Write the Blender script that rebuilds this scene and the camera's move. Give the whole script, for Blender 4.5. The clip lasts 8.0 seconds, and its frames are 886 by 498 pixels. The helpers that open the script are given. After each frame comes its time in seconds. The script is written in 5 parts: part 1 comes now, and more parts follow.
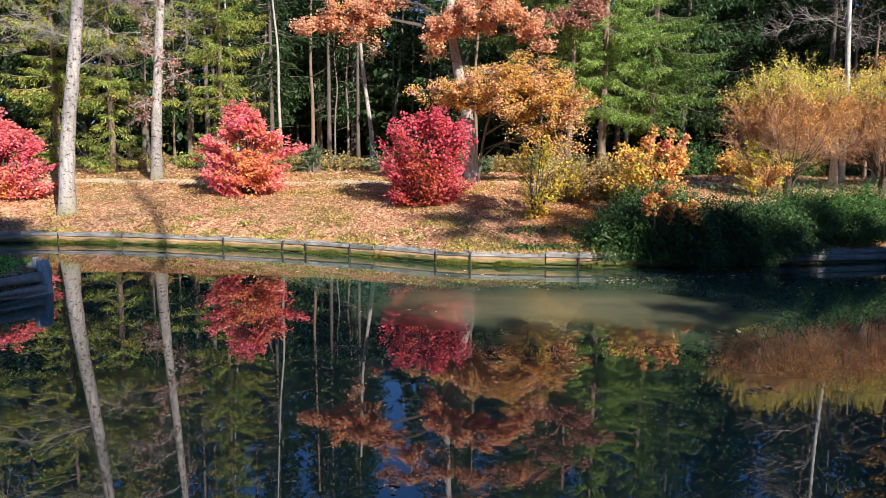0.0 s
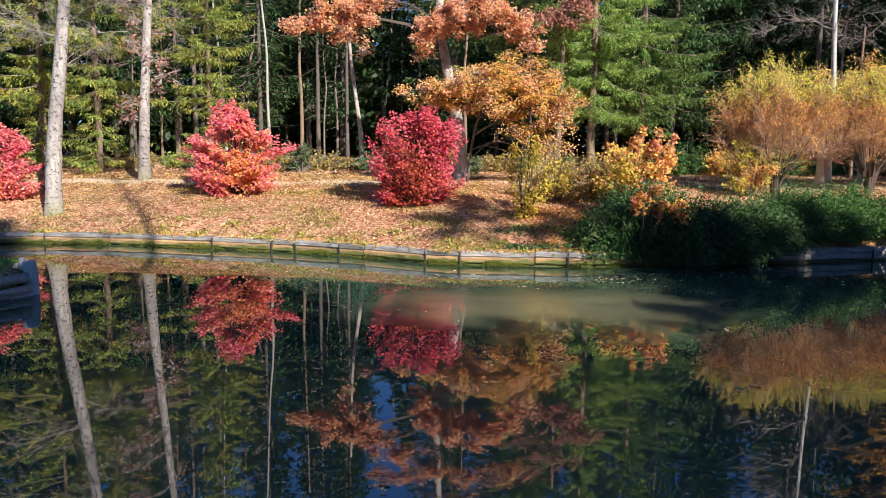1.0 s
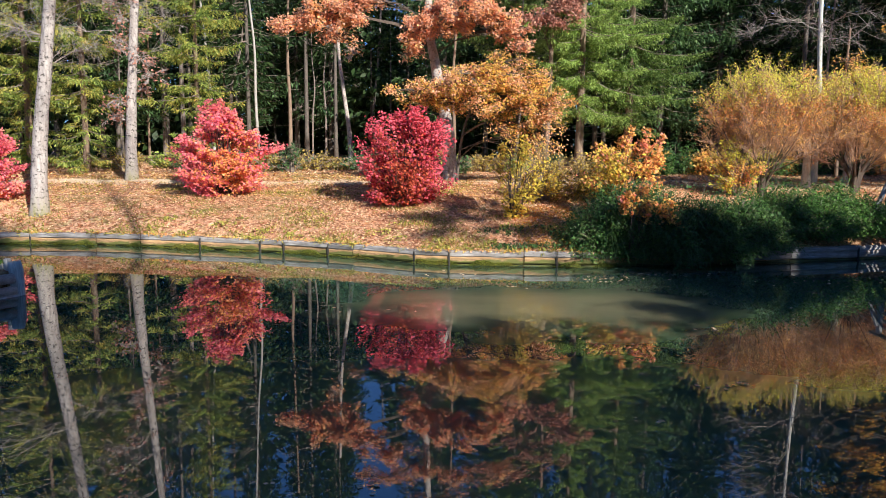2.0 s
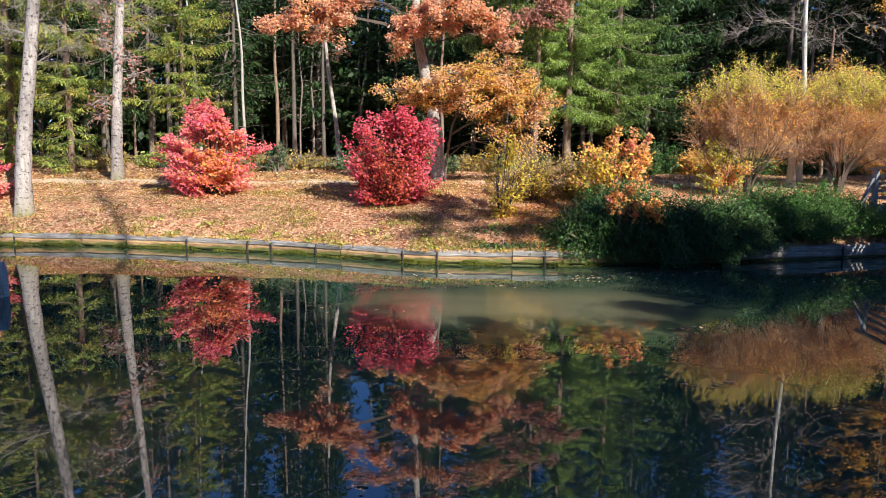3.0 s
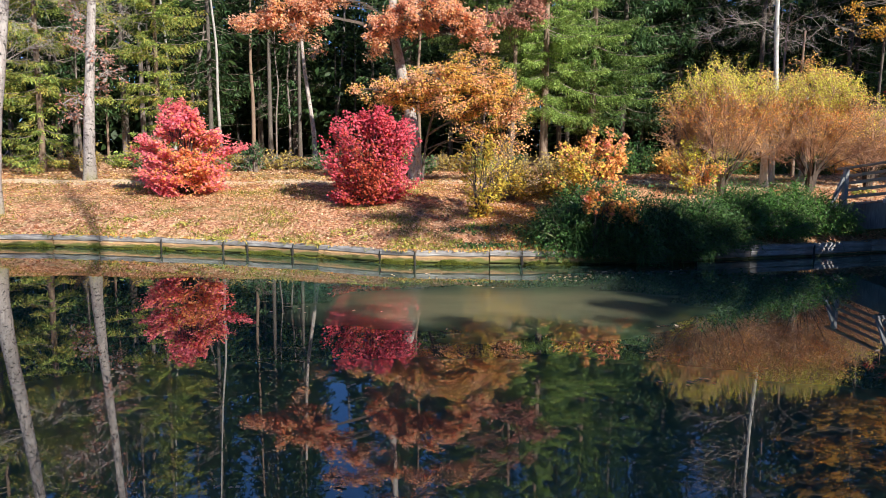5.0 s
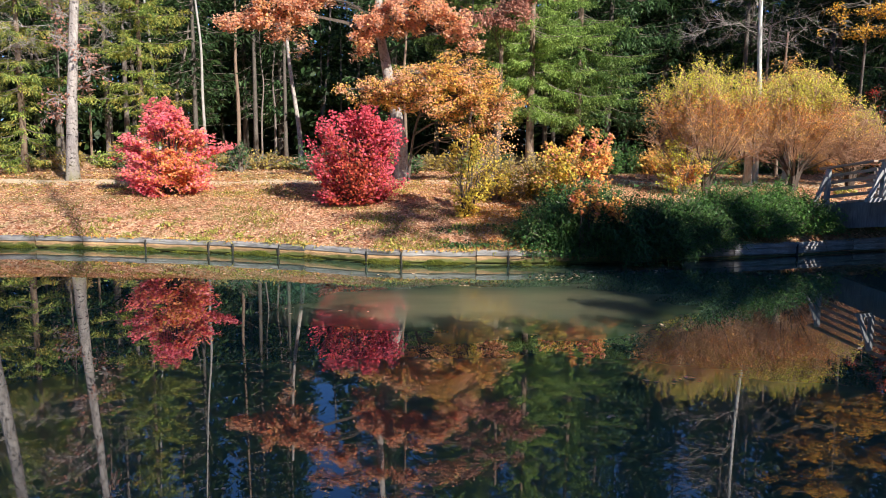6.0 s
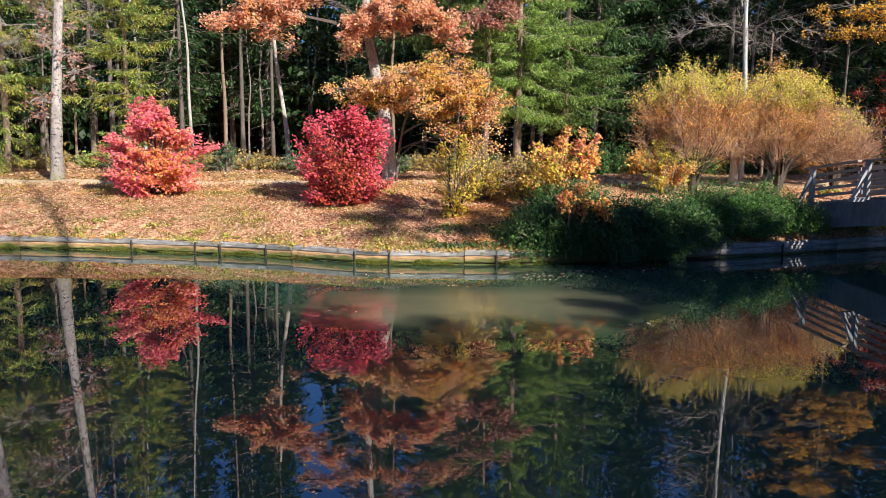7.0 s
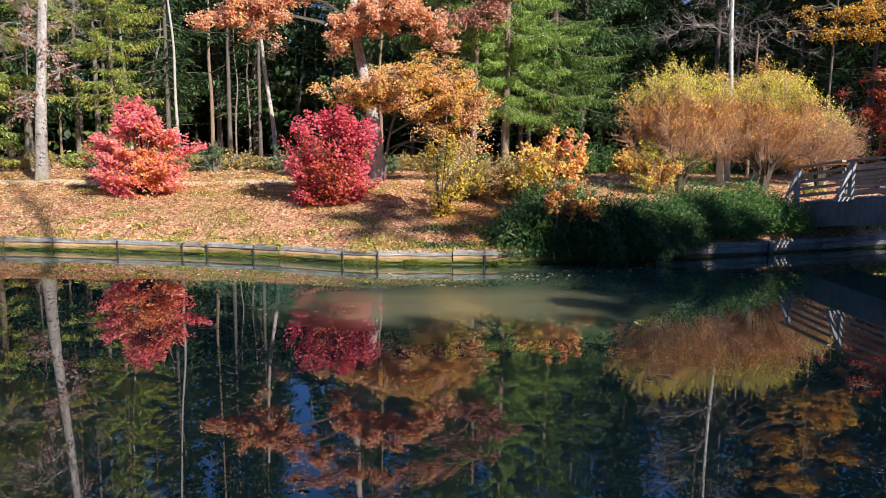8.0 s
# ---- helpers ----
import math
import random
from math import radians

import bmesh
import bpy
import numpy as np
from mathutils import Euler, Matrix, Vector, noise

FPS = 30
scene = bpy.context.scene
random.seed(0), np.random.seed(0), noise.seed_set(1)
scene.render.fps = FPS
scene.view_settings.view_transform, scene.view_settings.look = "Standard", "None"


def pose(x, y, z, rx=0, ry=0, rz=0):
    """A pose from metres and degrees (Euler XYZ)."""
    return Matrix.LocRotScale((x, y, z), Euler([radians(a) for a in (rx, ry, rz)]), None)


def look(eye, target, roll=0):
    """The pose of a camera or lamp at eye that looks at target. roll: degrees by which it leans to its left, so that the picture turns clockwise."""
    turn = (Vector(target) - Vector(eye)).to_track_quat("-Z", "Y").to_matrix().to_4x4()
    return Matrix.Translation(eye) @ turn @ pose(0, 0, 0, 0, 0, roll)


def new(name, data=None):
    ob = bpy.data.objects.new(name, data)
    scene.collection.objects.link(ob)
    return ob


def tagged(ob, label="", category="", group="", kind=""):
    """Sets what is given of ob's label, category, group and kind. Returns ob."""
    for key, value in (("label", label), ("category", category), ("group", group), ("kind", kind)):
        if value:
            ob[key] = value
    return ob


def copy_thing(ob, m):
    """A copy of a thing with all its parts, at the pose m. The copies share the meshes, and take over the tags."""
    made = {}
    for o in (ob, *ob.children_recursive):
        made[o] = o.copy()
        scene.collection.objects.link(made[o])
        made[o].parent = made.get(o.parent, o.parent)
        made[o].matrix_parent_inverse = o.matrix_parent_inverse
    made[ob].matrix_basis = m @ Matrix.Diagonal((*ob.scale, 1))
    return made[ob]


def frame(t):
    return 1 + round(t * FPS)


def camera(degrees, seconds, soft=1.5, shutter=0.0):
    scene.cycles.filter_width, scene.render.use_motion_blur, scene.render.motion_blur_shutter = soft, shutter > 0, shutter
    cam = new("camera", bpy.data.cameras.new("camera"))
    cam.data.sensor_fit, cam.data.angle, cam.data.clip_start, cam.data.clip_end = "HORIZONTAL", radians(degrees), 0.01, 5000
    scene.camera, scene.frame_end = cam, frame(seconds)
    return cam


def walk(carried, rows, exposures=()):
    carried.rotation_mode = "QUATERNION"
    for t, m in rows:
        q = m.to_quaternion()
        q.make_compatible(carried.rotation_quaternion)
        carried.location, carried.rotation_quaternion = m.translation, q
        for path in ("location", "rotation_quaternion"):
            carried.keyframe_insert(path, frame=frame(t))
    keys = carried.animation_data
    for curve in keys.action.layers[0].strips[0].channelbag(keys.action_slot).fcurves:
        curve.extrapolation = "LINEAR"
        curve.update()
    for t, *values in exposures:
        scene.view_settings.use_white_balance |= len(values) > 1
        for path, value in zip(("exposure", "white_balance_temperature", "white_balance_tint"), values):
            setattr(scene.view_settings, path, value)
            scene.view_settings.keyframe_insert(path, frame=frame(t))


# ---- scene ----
cam = camera(62.95, 8.0, soft=0.55)
EYE_Z = 2.4
# seconds, pitch, roll, heading
ROWS = [
    (0.0, 82.400, -0.500, 0.00),
    (0.5, 82.402, -0.500, -0.43),
    (1.0, 82.398, -0.502, -0.83),
    (1.5, 82.395, -0.502, -1.24),
    (3.0, 82.382, -0.500, -2.64),
    (3.5, 82.381, -0.500, -3.06),
    (4.0, 82.384, -0.505, -3.46),
    (4.5, 82.386, -0.508, -3.91),
    (6.0, 82.391, -0.522, -5.50),
    (6.5, 82.391, -0.526, -5.99),
    (7.0, 82.392, -0.535, -6.455),
    (7.5, 82.395, -0.548, -6.92),
    (8.0, 82.397, -0.550, -7.39),
]
walk(cam, [(t, pose(0, 0, EYE_Z, rx, ry, rz)) for t, rx, ry, rz in ROWS])

# ---- light ----
SUN_AZ, SUN_EL = radians(146), radians(30)
TO_SUN = Vector((math.sin(SUN_AZ) * math.cos(SUN_EL), math.cos(SUN_AZ) * math.cos(SUN_EL), math.sin(SUN_EL)))
world = bpy.data.worlds.new("sky")
scene.world = world
world.use_nodes = True
wn = world.node_tree.nodes
sky = wn.new("ShaderNodeTexSky")
sky.sky_type, sky.sun_disc = "NISHITA", False
sky.altitude, sky.air_density, sky.dust_density, sky.ozone_density = 1800, 1.0, 0.0, 9.0
sky.sun_elevation, sky.sun_rotation = SUN_EL, SUN_AZ
deep = wn.new("ShaderNodeMix")
deep.data_type, deep.blend_type = "RGBA", "MULTIPLY"
deep.inputs[0].default_value, deep.inputs[7].default_value = 1.0, (0.86, 0.97, 1.12, 1)
world.node_tree.links.new(sky.outputs[0], deep.inputs[6])
world.node_tree.links.new(deep.outputs[2], wn["Background"].inputs[0])
wn["Background"].inputs[1].default_value = 0.10
sun = new("sun", bpy.data.lights.new("sun", "SUN"))
sun.data.energy, sun.data.angle, sun.data.color = 6.3, radians(0.5), (1.0, 0.97, 0.87)
sun.matrix_world = look(TO_SUN * 60, (0, 0, 0))
scene.view_settings.exposure = 0.31

# ---- materials ----


class Nodes:
    """A node material under construction."""

    def __init__(self, name):
        self.mat = bpy.data.materials.new(name)
        self.mat.use_nodes = True
        self.t = self.mat.node_tree
        self.bsdf = self.t.nodes["Principled BSDF"]
        self.out = self.t.nodes["Material Output"]

    def add(self, kind, ins=None):
        n = self.t.nodes.new(kind)
        for k, v in (ins or {}).items():
            self.put(n, k, v)
        return n

    def put(self, n, k, v):
        if isinstance(v, bpy.types.NodeSocket):
            self.t.links.new(v, n.inputs[k])
        else:
            n.inputs[k].default_value = v

    def ramp(self, fac, stops, mode="LINEAR"):
        n = self.add("ShaderNodeValToRGB", {"Fac": fac})
        n.color_ramp.interpolation = mode
        e = n.color_ramp.elements
        while len(e) < len(stops):
            e.new(0.5)
        for el, (p, c) in zip(e, stops):
            el.position, el.color = p, (*c, 1) if len(c) == 3 else c
        return n.outputs[0]

    def mix(self, fac, a, b, blend="MIX"):
        n = self.add("ShaderNodeMix")
        n.data_type, n.blend_type = "RGBA", blend
        self.put(n, 0, fac)
        for i, v in ((6, a), (7, b)):
            self.put(n, i, (*v, 1) if isinstance(v, tuple) and len(v) == 3 else v)
        return n.outputs[2]

    def coords(self, scale=(1, 1, 1), which="Object"):
        c = self.add("ShaderNodeTexCoord")
        m = self.add("ShaderNodeMapping", {"Vector": c.outputs[which], "Scale": scale})
        return m.outputs[0]

    def noise(self, vec, scale, detail=4.0, rough=0.55):
        return self.add("ShaderNodeTexNoise", {"Vector": vec, "Scale": scale, "Detail": detail, "Roughness": rough}).outputs[0]

    def bump(self, height, strength=0.5, dist=0.02):
        b = self.add("ShaderNodeBump", {"Height": height, "Strength": strength, "Distance": dist})
        self.put(self.bsdf, "Normal", b.outputs[0])


def evenly(colors):
    return [(i / max(1, len(colors) - 1), c) for i, c in enumerate(colors)]


def leaf_material(name, colors, through_light=0.3, rough=0.55, patch=0.5, tones=(0.5, 1.4)):
    m = Nodes(name)
    rnd = m.add("ShaderNodeNewGeometry").outputs["Random Per Island"]
    vec = m.coords()
    patches = m.noise(vec, 1.3, 3.0)
    fac = m.mix(patch, rnd, m.ramp(patches, [(0.3, (0, 0, 0)), (0.7, (1, 1, 1))]))
    col = m.ramp(fac, evenly(colors))
    tone = m.add("ShaderNodeMapRange", {"Value": rnd, "To Min": tones[0], "To Max": tones[1]}).outputs[0]
    col = m.mix(1.0, col, tone, "MULTIPLY")
    m.put(m.bsdf, "Base Color", col)
    m.put(m.bsdf, "Roughness", rough)
    m.put(m.bsdf, "Specular IOR Level", 0.25)
    tr = m.add("ShaderNodeBsdfTranslucent", {"Color": col})
    mx = m.add("ShaderNodeMixShader", {0: through_light, 1: m.bsdf.outputs[0], 2: tr.outputs[0]})
    m.t.links.new(mx.outputs[0], m.out.inputs[0])
    return m.mat


def bark_material(name, pale, mid, dark, fleck=0.5, scale=1.0, moss=None):
    m = Nodes(name)
    vec = m.coords((6 * scale, 6 * scale, 1.6 * scale))
    band = m.coords((6 * scale, 6 * scale, 8 * scale))
    big = m.noise(m.coords(), 1.1, 3.0)
    n1 = m.noise(vec, 2.2, 7.0, 0.65)
    n2 = m.noise(band, 1.7, 6.0, 0.7)
    col = m.ramp(n1, [(0.32, mid), (0.62, pale)])
    col = m.mix(m.ramp(n2, [(fleck + 0.06, (0, 0, 0)), (fleck + 0.14, (1, 1, 1))]), col, dark)
    col = m.mix(m.ramp(big, [(0.4, (0, 0, 0)), (0.75, (0.5, 0.5, 0.5))]), col, mid)
    if moss:
        z = m.add("ShaderNodeSeparateXYZ", {0: m.coords()}).outputs[2]
        low = m.add("ShaderNodeMapRange", {"Value": z, "From Min": 0.05, "From Max": 0.7, "To Min": 0.75, "To Max": 0.0}).outputs[0]
        low = m.mix(1.0, low, m.ramp(n1, [(0.4, (0, 0, 0)), (0.6, (1, 1, 1))]), "MULTIPLY")
        col = m.mix(low, col, moss)
    m.put(m.bsdf, "Base Color", col)
    m.put(m.bsdf, "Roughness", 0.85)
    m.bump(n1, 0.7, 0.03)
    return m.mat


def wood_material(name, pale, dark, moss=None, along=0, rough=0.8, damp=0.22, relief=0.012):
    """Weathered timber; along: the axis of the grain; damp: how far moss has climbed it."""
    m = Nodes(name)
    s = [9.0, 9.0, 9.0]
    s[along] = 0.9
    rnd = m.add("ShaderNodeObjectInfo").outputs["Random"]
    grain = m.noise(m.coords(tuple(s)), 3.0, 7.0, 0.7)
    blot = m.noise(m.coords(), 1.9, 5.0, 0.6)
    col = m.ramp(grain, [(0.3, dark), (0.65, pale)])
    col = m.mix(m.ramp(blot, [(0.45, (0, 0, 0)), (0.7, (0.7, 0.7, 0.7))]), col, dark)
    tone = m.add("ShaderNodeMapRange", {"Value": rnd, "To Min": 0.75, "To Max": 1.2}).outputs[0]
    col = m.mix(1.0, col, tone, "MULTIPLY")
    if moss:
        mo = m.noise(m.coords((1.2, 1.2, 3)), 2.2, 6.0, 0.7)
        z = m.add("ShaderNodeSeparateXYZ", {0: m.coords((1, 1, 1), "Object")}).outputs[2]
        low = m.add("ShaderNodeMapRange", {"Value": z, "From Min": -0.10, "From Max": 0.06, "To Min": damp, "To Max": -0.12}).outputs[0]
        both = m.add("ShaderNodeMath", {0: mo, 1: low}).outputs[0]
        col = m.mix(m.ramp(both, [(0.50, (0, 0, 0)), (0.60, (0.95, 0.95, 0.95))]), col, moss)
    m.put(m.bsdf, "Base Color", col)
    m.put(m.bsdf, "Roughness", rough)
    m.bump(grain, 0.6 if relief < 0.02 else 1.0, relief)
    return m.mat


def ground_material():
    """Leaf litter over thin grass."""
    m = Nodes("leaf_litter_ground")
    vec = m.coords()
    cells = m.add("ShaderNodeTexVoronoi", {"Vector": m.coords((1, 1.3, 1)), "Scale": 13.0, "Randomness": 1.0})
    shade = m.add("ShaderNodeSeparateColor", {0: cells.outputs["Color"]}).outputs[0]
    litter = m.ramp(shade, [(0.0, (0.20, 0.08, 0.04)), (0.3, (0.54, 0.24, 0.13)), (0.6, (0.70, 0.39, 0.24)), (0.85, (0.78, 0.50, 0.34)), (1.0, (0.46, 0.40, 0.12))])
    fine = m.noise(vec, 42.0, 3.0)
    grass = m.ramp(fine, [(0.3, (0.10, 0.12, 0.03)), (0.7, (0.34, 0.30, 0.07))])
    patch = m.ramp(m.noise(m.coords((0.6, 1, 1)), 0.9, 6.0, 0.65), [(0.50, (0, 0, 0)), (0.68, (0.85, 0.85, 0.85))])
    col = m.mix(patch, litter, grass)
    dark = m.ramp(m.noise(vec, 3.5, 6.0, 0.7), [(0.3, (0.62, 0.6, 0.58)), (0.6, (1, 1, 1))])
    col = m.mix(1.0, col, dark, "MULTIPLY")
    m.put(m.bsdf, "Base Color", col)
    m.put(m.bsdf, "Roughness", 0.9)
    m.bump(cells.outputs["Distance"], 0.8, 0.03)
    return m.mat


def water_material():
    m = Nodes("pond_water")
    vec = m.coords()
    murk = m.ramp(m.noise(m.coords((0.25, 0.6, 1)), 1.1, 4.0), [(0.3, (0.028, 0.074, 0.054)), (0.75, (0.050, 0.076, 0.044))])
    # a pale patch painted where a sun shaft lights the murky water
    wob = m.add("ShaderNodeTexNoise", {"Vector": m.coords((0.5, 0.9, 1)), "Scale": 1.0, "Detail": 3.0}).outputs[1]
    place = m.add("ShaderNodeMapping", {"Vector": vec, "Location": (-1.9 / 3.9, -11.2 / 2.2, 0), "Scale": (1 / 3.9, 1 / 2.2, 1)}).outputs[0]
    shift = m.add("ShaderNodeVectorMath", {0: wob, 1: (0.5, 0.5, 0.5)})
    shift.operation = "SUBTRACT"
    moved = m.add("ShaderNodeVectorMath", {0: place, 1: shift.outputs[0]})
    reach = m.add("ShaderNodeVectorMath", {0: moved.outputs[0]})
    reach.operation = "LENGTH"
    sun_patch = m.ramp(reach.outputs["Value"], [(0.25, (0.9, 0.9, 0.9)), (0.6, (0.45, 0.45, 0.45)), (1.0, (0, 0, 0))])
    murk = m.mix(sun_patch, murk, (0.21, 0.19, 0.115))
    m.put(m.bsdf, "Base Color", murk)
    m.bsdf.subsurface_method = "BURLEY"
    m.put(m.bsdf, "Subsurface Weight", 1.0)
    m.put(m.bsdf, "Subsurface Radius", (1.0, 1.0, 1.0))
    m.put(m.bsdf, "Subsurface Scale", 0.95)
    m.put(m.bsdf, "Roughness", 0.0)
    m.put(m.bsdf, "IOR", 2.6)
    h = m.noise(m.coords((1.0, 2.2, 1)), 1.1, 3.0)
    m.bump(h, 0.012, 0.006)
    return m.mat


GROUND = ground_material()
WATER = water_material()
BARK_GREY = bark_material("grey_smooth_bark", (0.56, 0.50, 0.47), (0.28, 0.235, 0.22), (0.035, 0.028, 0.026), 0.48, 1.0, (0.20, 0.19, 0.05))
BARK_BIRCH = bark_material("pale_birch_bark", (0.52, 0.48, 0.45), (0.30, 0.27, 0.25), (0.07, 0.06, 0.05), 0.55, 1.4)
BARK_WHITE = bark_material("white_birch_bark", (0.68, 0.66, 0.63), (0.44, 0.42, 0.40), (0.07, 0.06, 0.05), 0.55, 1.4)
BARK_BROWN = bark_material("brown_spruce_bark", (0.30, 0.21, 0.15), (0.17, 0.11, 0.08), (0.05, 0.035, 0.03), 0.55, 1.2)
# bark darkened so forest trunks look shaded where sun still reaches
BARK_FOREST = bark_material("shade_dark_bark", (0.17, 0.14, 0.12), (0.08, 0.066, 0.055), (0.03, 0.024, 0.022), 0.5, 1.3)
BARK_POLE = bark_material("pinkish_grey_pole_bark", (0.30, 0.245, 0.215), (0.17, 0.135, 0.12), (0.05, 0.04, 0.036), 0.5, 1.6)
BARK_OAK = bark_material("furrowed_oak_bark", (0.58, 0.52, 0.48), (0.34, 0.28, 0.25), (0.07, 0.05, 0.045), 0.48, 1.6)
BARK_DARK = bark_material("dark_stem_bark", (0.13, 0.095, 0.075), (0.07, 0.05, 0.04), (0.03, 0.022, 0.02), 0.5, 2.0)
TWIG = bark_material("twig_bark", (0.34, 0.28, 0.24), (0.20, 0.15, 0.12), (0.07, 0.05, 0.04), 0.55, 3.0)
TWIG_PALE = bark_material("pale_dead_twigs", (0.42, 0.37, 0.34), (0.28, 0.23, 0.20), (0.12, 0.09, 0.08), 0.6, 3.0)
TWIG_RUST = bark_material("rusty_pink_twigs", (0.56, 0.36, 0.26), (0.42, 0.23, 0.14), (0.15, 0.08, 0.06), 0.6, 3.0)
LEAF_PINK = leaf_material("pink_red_leaves", [(0.62, 0.07, 0.07), (0.82, 0.13, 0.19), (0.90, 0.25, 0.32), (0.86, 0.24, 0.17), (0.92, 0.44, 0.40)], 0.35, tones=(0.6, 1.35))
LEAF_AMBER = leaf_material("amber_inner_leaves", [(0.76, 0.16, 0.08), (0.84, 0.28, 0.10), (0.88, 0.44, 0.14), (0.84, 0.32, 0.16)], 0.35, tones=(0.7, 1.3))
LEAF_CRIMSON = leaf_material("crimson_leaves", [(0.44, 0.03, 0.05), (0.68, 0.07, 0.12), (0.82, 0.15, 0.21), (0.74, 0.09, 0.11), (0.88, 0.28, 0.32)])
# dark reds paint in the shade inside the shrub and on the maple
LEAF_RED_SHADE = leaf_material("shade_dark_red_leaves", [(0.26, 0.025, 0.025), (0.44, 0.05, 0.04), (0.54, 0.12, 0.05), (0.36, 0.04, 0.05)])
LEAF_OAK = leaf_material("russet_oak_leaves", [(0.56, 0.19, 0.09), (0.80, 0.37, 0.19), (0.90, 0.57, 0.42), (0.74, 0.29, 0.15), (0.90, 0.56, 0.24), (0.64, 0.42, 0.15)], 0.42, tones=(0.65, 1.35))
LEAF_GOLD = leaf_material("golden_oak_leaves", [(0.56, 0.19, 0.06), (0.84, 0.42, 0.11), (0.92, 0.68, 0.13), (0.80, 0.34, 0.17), (0.92, 0.58, 0.40), (0.80, 0.62, 0.13)], 0.4, tones=(0.65, 1.3))
LEAF_MAPLE = leaf_material("gold_maple_leaves", [(0.56, 0.22, 0.05), (0.74, 0.38, 0.06), (0.82, 0.50, 0.08), (0.70, 0.29, 0.07)], 0.45)
LEAF_DRY = leaf_material("dry_pinkish_leaves", [(0.34, 0.14, 0.10), (0.56, 0.30, 0.24), (0.46, 0.18, 0.12), (0.60, 0.38, 0.30)])
LEAF_YELLOW = leaf_material("yellow_green_leaves", [(0.25, 0.26, 0.04), (0.60, 0.46, 0.06), (0.88, 0.68, 0.11), (0.50, 0.27, 0.05), (0.82, 0.56, 0.08)])
LEAF_LIME = leaf_material("lime_top_leaves", [(0.62, 0.50, 0.07), (0.86, 0.52, 0.10), (0.82, 0.34, 0.10), (0.70, 0.20, 0.08), (0.88, 0.50, 0.12), (0.58, 0.56, 0.08)], tones=(0.6, 1.25))
LEAF_TIP = leaf_material("fresh_lime_tips", [(0.38, 0.51, 0.05), (0.62, 0.64, 0.08), (0.80, 0.66, 0.11), (0.50, 0.57, 0.06), (0.88, 0.50, 0.10)], 0.35, tones=(0.75, 1.35))
LEAF_RUST = leaf_material("rust_leaves", [(0.64, 0.18, 0.06), (0.82, 0.40, 0.11), (0.88, 0.60, 0.15), (0.76, 0.28, 0.09), (0.84, 0.52, 0.20)], tones=(0.6, 1.3))
LEAF_FLAME = leaf_material("flame_orange_leaves", [(0.70, 0.12, 0.10), (0.86, 0.32, 0.10), (0.90, 0.56, 0.14), (0.88, 0.28, 0.24), (0.90, 0.44, 0.30)], 0.35)
LEAF_BROWN = leaf_material("dry_brown_brush_leaves", [(0.20, 0.13, 0.05), (0.36, 0.24, 0.08), (0.48, 0.36, 0.10), (0.22, 0.22, 0.05)])
LEAF_DARK = leaf_material("dark_evergreen_leaves", [(0.018, 0.055, 0.020), (0.036, 0.095, 0.028), (0.075, 0.160, 0.040), (0.18, 0.25, 0.070)], 0.25, 0.40)
LEAF_GREEN = leaf_material("mid_green_bush_leaves", [(0.028, 0.090, 0.024), (0.055, 0.150, 0.034), (0.110, 0.235, 0.050), (0.20, 0.30, 0.075)], 0.3, 0.42)
LEAF_BLADE = leaf_material("long_green_blades", [(0.04, 0.095, 0.03), (0.08, 0.15, 0.045), (0.17, 0.22, 0.08)], 0.25, 0.35)
# needle greens run from sunlit to shaded; the light is in the colour
NEEDLE_LIT = leaf_material("sunlit_green_needles", [(0.10, 0.20, 0.04), (0.25, 0.40, 0.085), (0.46, 0.60, 0.17), (0.32, 0.46, 0.12)], 0.3, 0.5, tones=(0.6, 1.25))
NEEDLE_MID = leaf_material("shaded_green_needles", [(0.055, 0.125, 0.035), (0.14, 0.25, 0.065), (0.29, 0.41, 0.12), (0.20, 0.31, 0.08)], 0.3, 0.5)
# near-black green stands for the unlit inside of the wood
NEEDLE_DARK = leaf_material("shade_dark_needles", [(0.016, 0.037, 0.014), (0.031, 0.064, 0.020), (0.060, 0.092, 0.030)], 0.25, 0.5)
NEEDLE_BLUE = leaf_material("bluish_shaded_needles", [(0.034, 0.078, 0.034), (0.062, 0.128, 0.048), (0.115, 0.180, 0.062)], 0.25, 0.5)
NEEDLE_OLIVE = leaf_material("olive_yellowing_needles", [(0.10, 0.19, 0.047), (0.22, 0.33, 0.08), (0.38, 0.47, 0.11), (0.54, 0.48, 0.12), (0.66, 0.36, 0.10)], 0.3, 0.5, 0.6, (0.6, 1.25))
LITTER = leaf_material("fallen_leaves", [(0.50, 0.19, 0.09), (0.78, 0.40, 0.21), (0.88, 0.55, 0.33), (0.92, 0.64, 0.44), (0.80, 0.39, 0.20)], 0.1, 0.6, 0.3, (0.55, 1.3))
LITTER_YELLOW = leaf_material("yellow_fallen_leaves", [(0.52, 0.34, 0.08), (0.78, 0.54, 0.14), (0.86, 0.66, 0.24), (0.72, 0.40, 0.12)], 0.1, 0.6, 0.3)
GRASS = leaf_material("short_grass_blades", [(0.16, 0.20, 0.04), (0.36, 0.34, 0.07), (0.56, 0.46, 0.12)], 0.25, 0.5)
TIMBER = wood_material("weathered_grey_timber", (0.47, 0.44, 0.43), (0.15, 0.13, 0.125))
TIMBER_WET = wood_material("mossy_waterline_timber", (0.14, 0.15, 0.05), (0.05, 0.05, 0.022), (0.11, 0.17, 0.025))
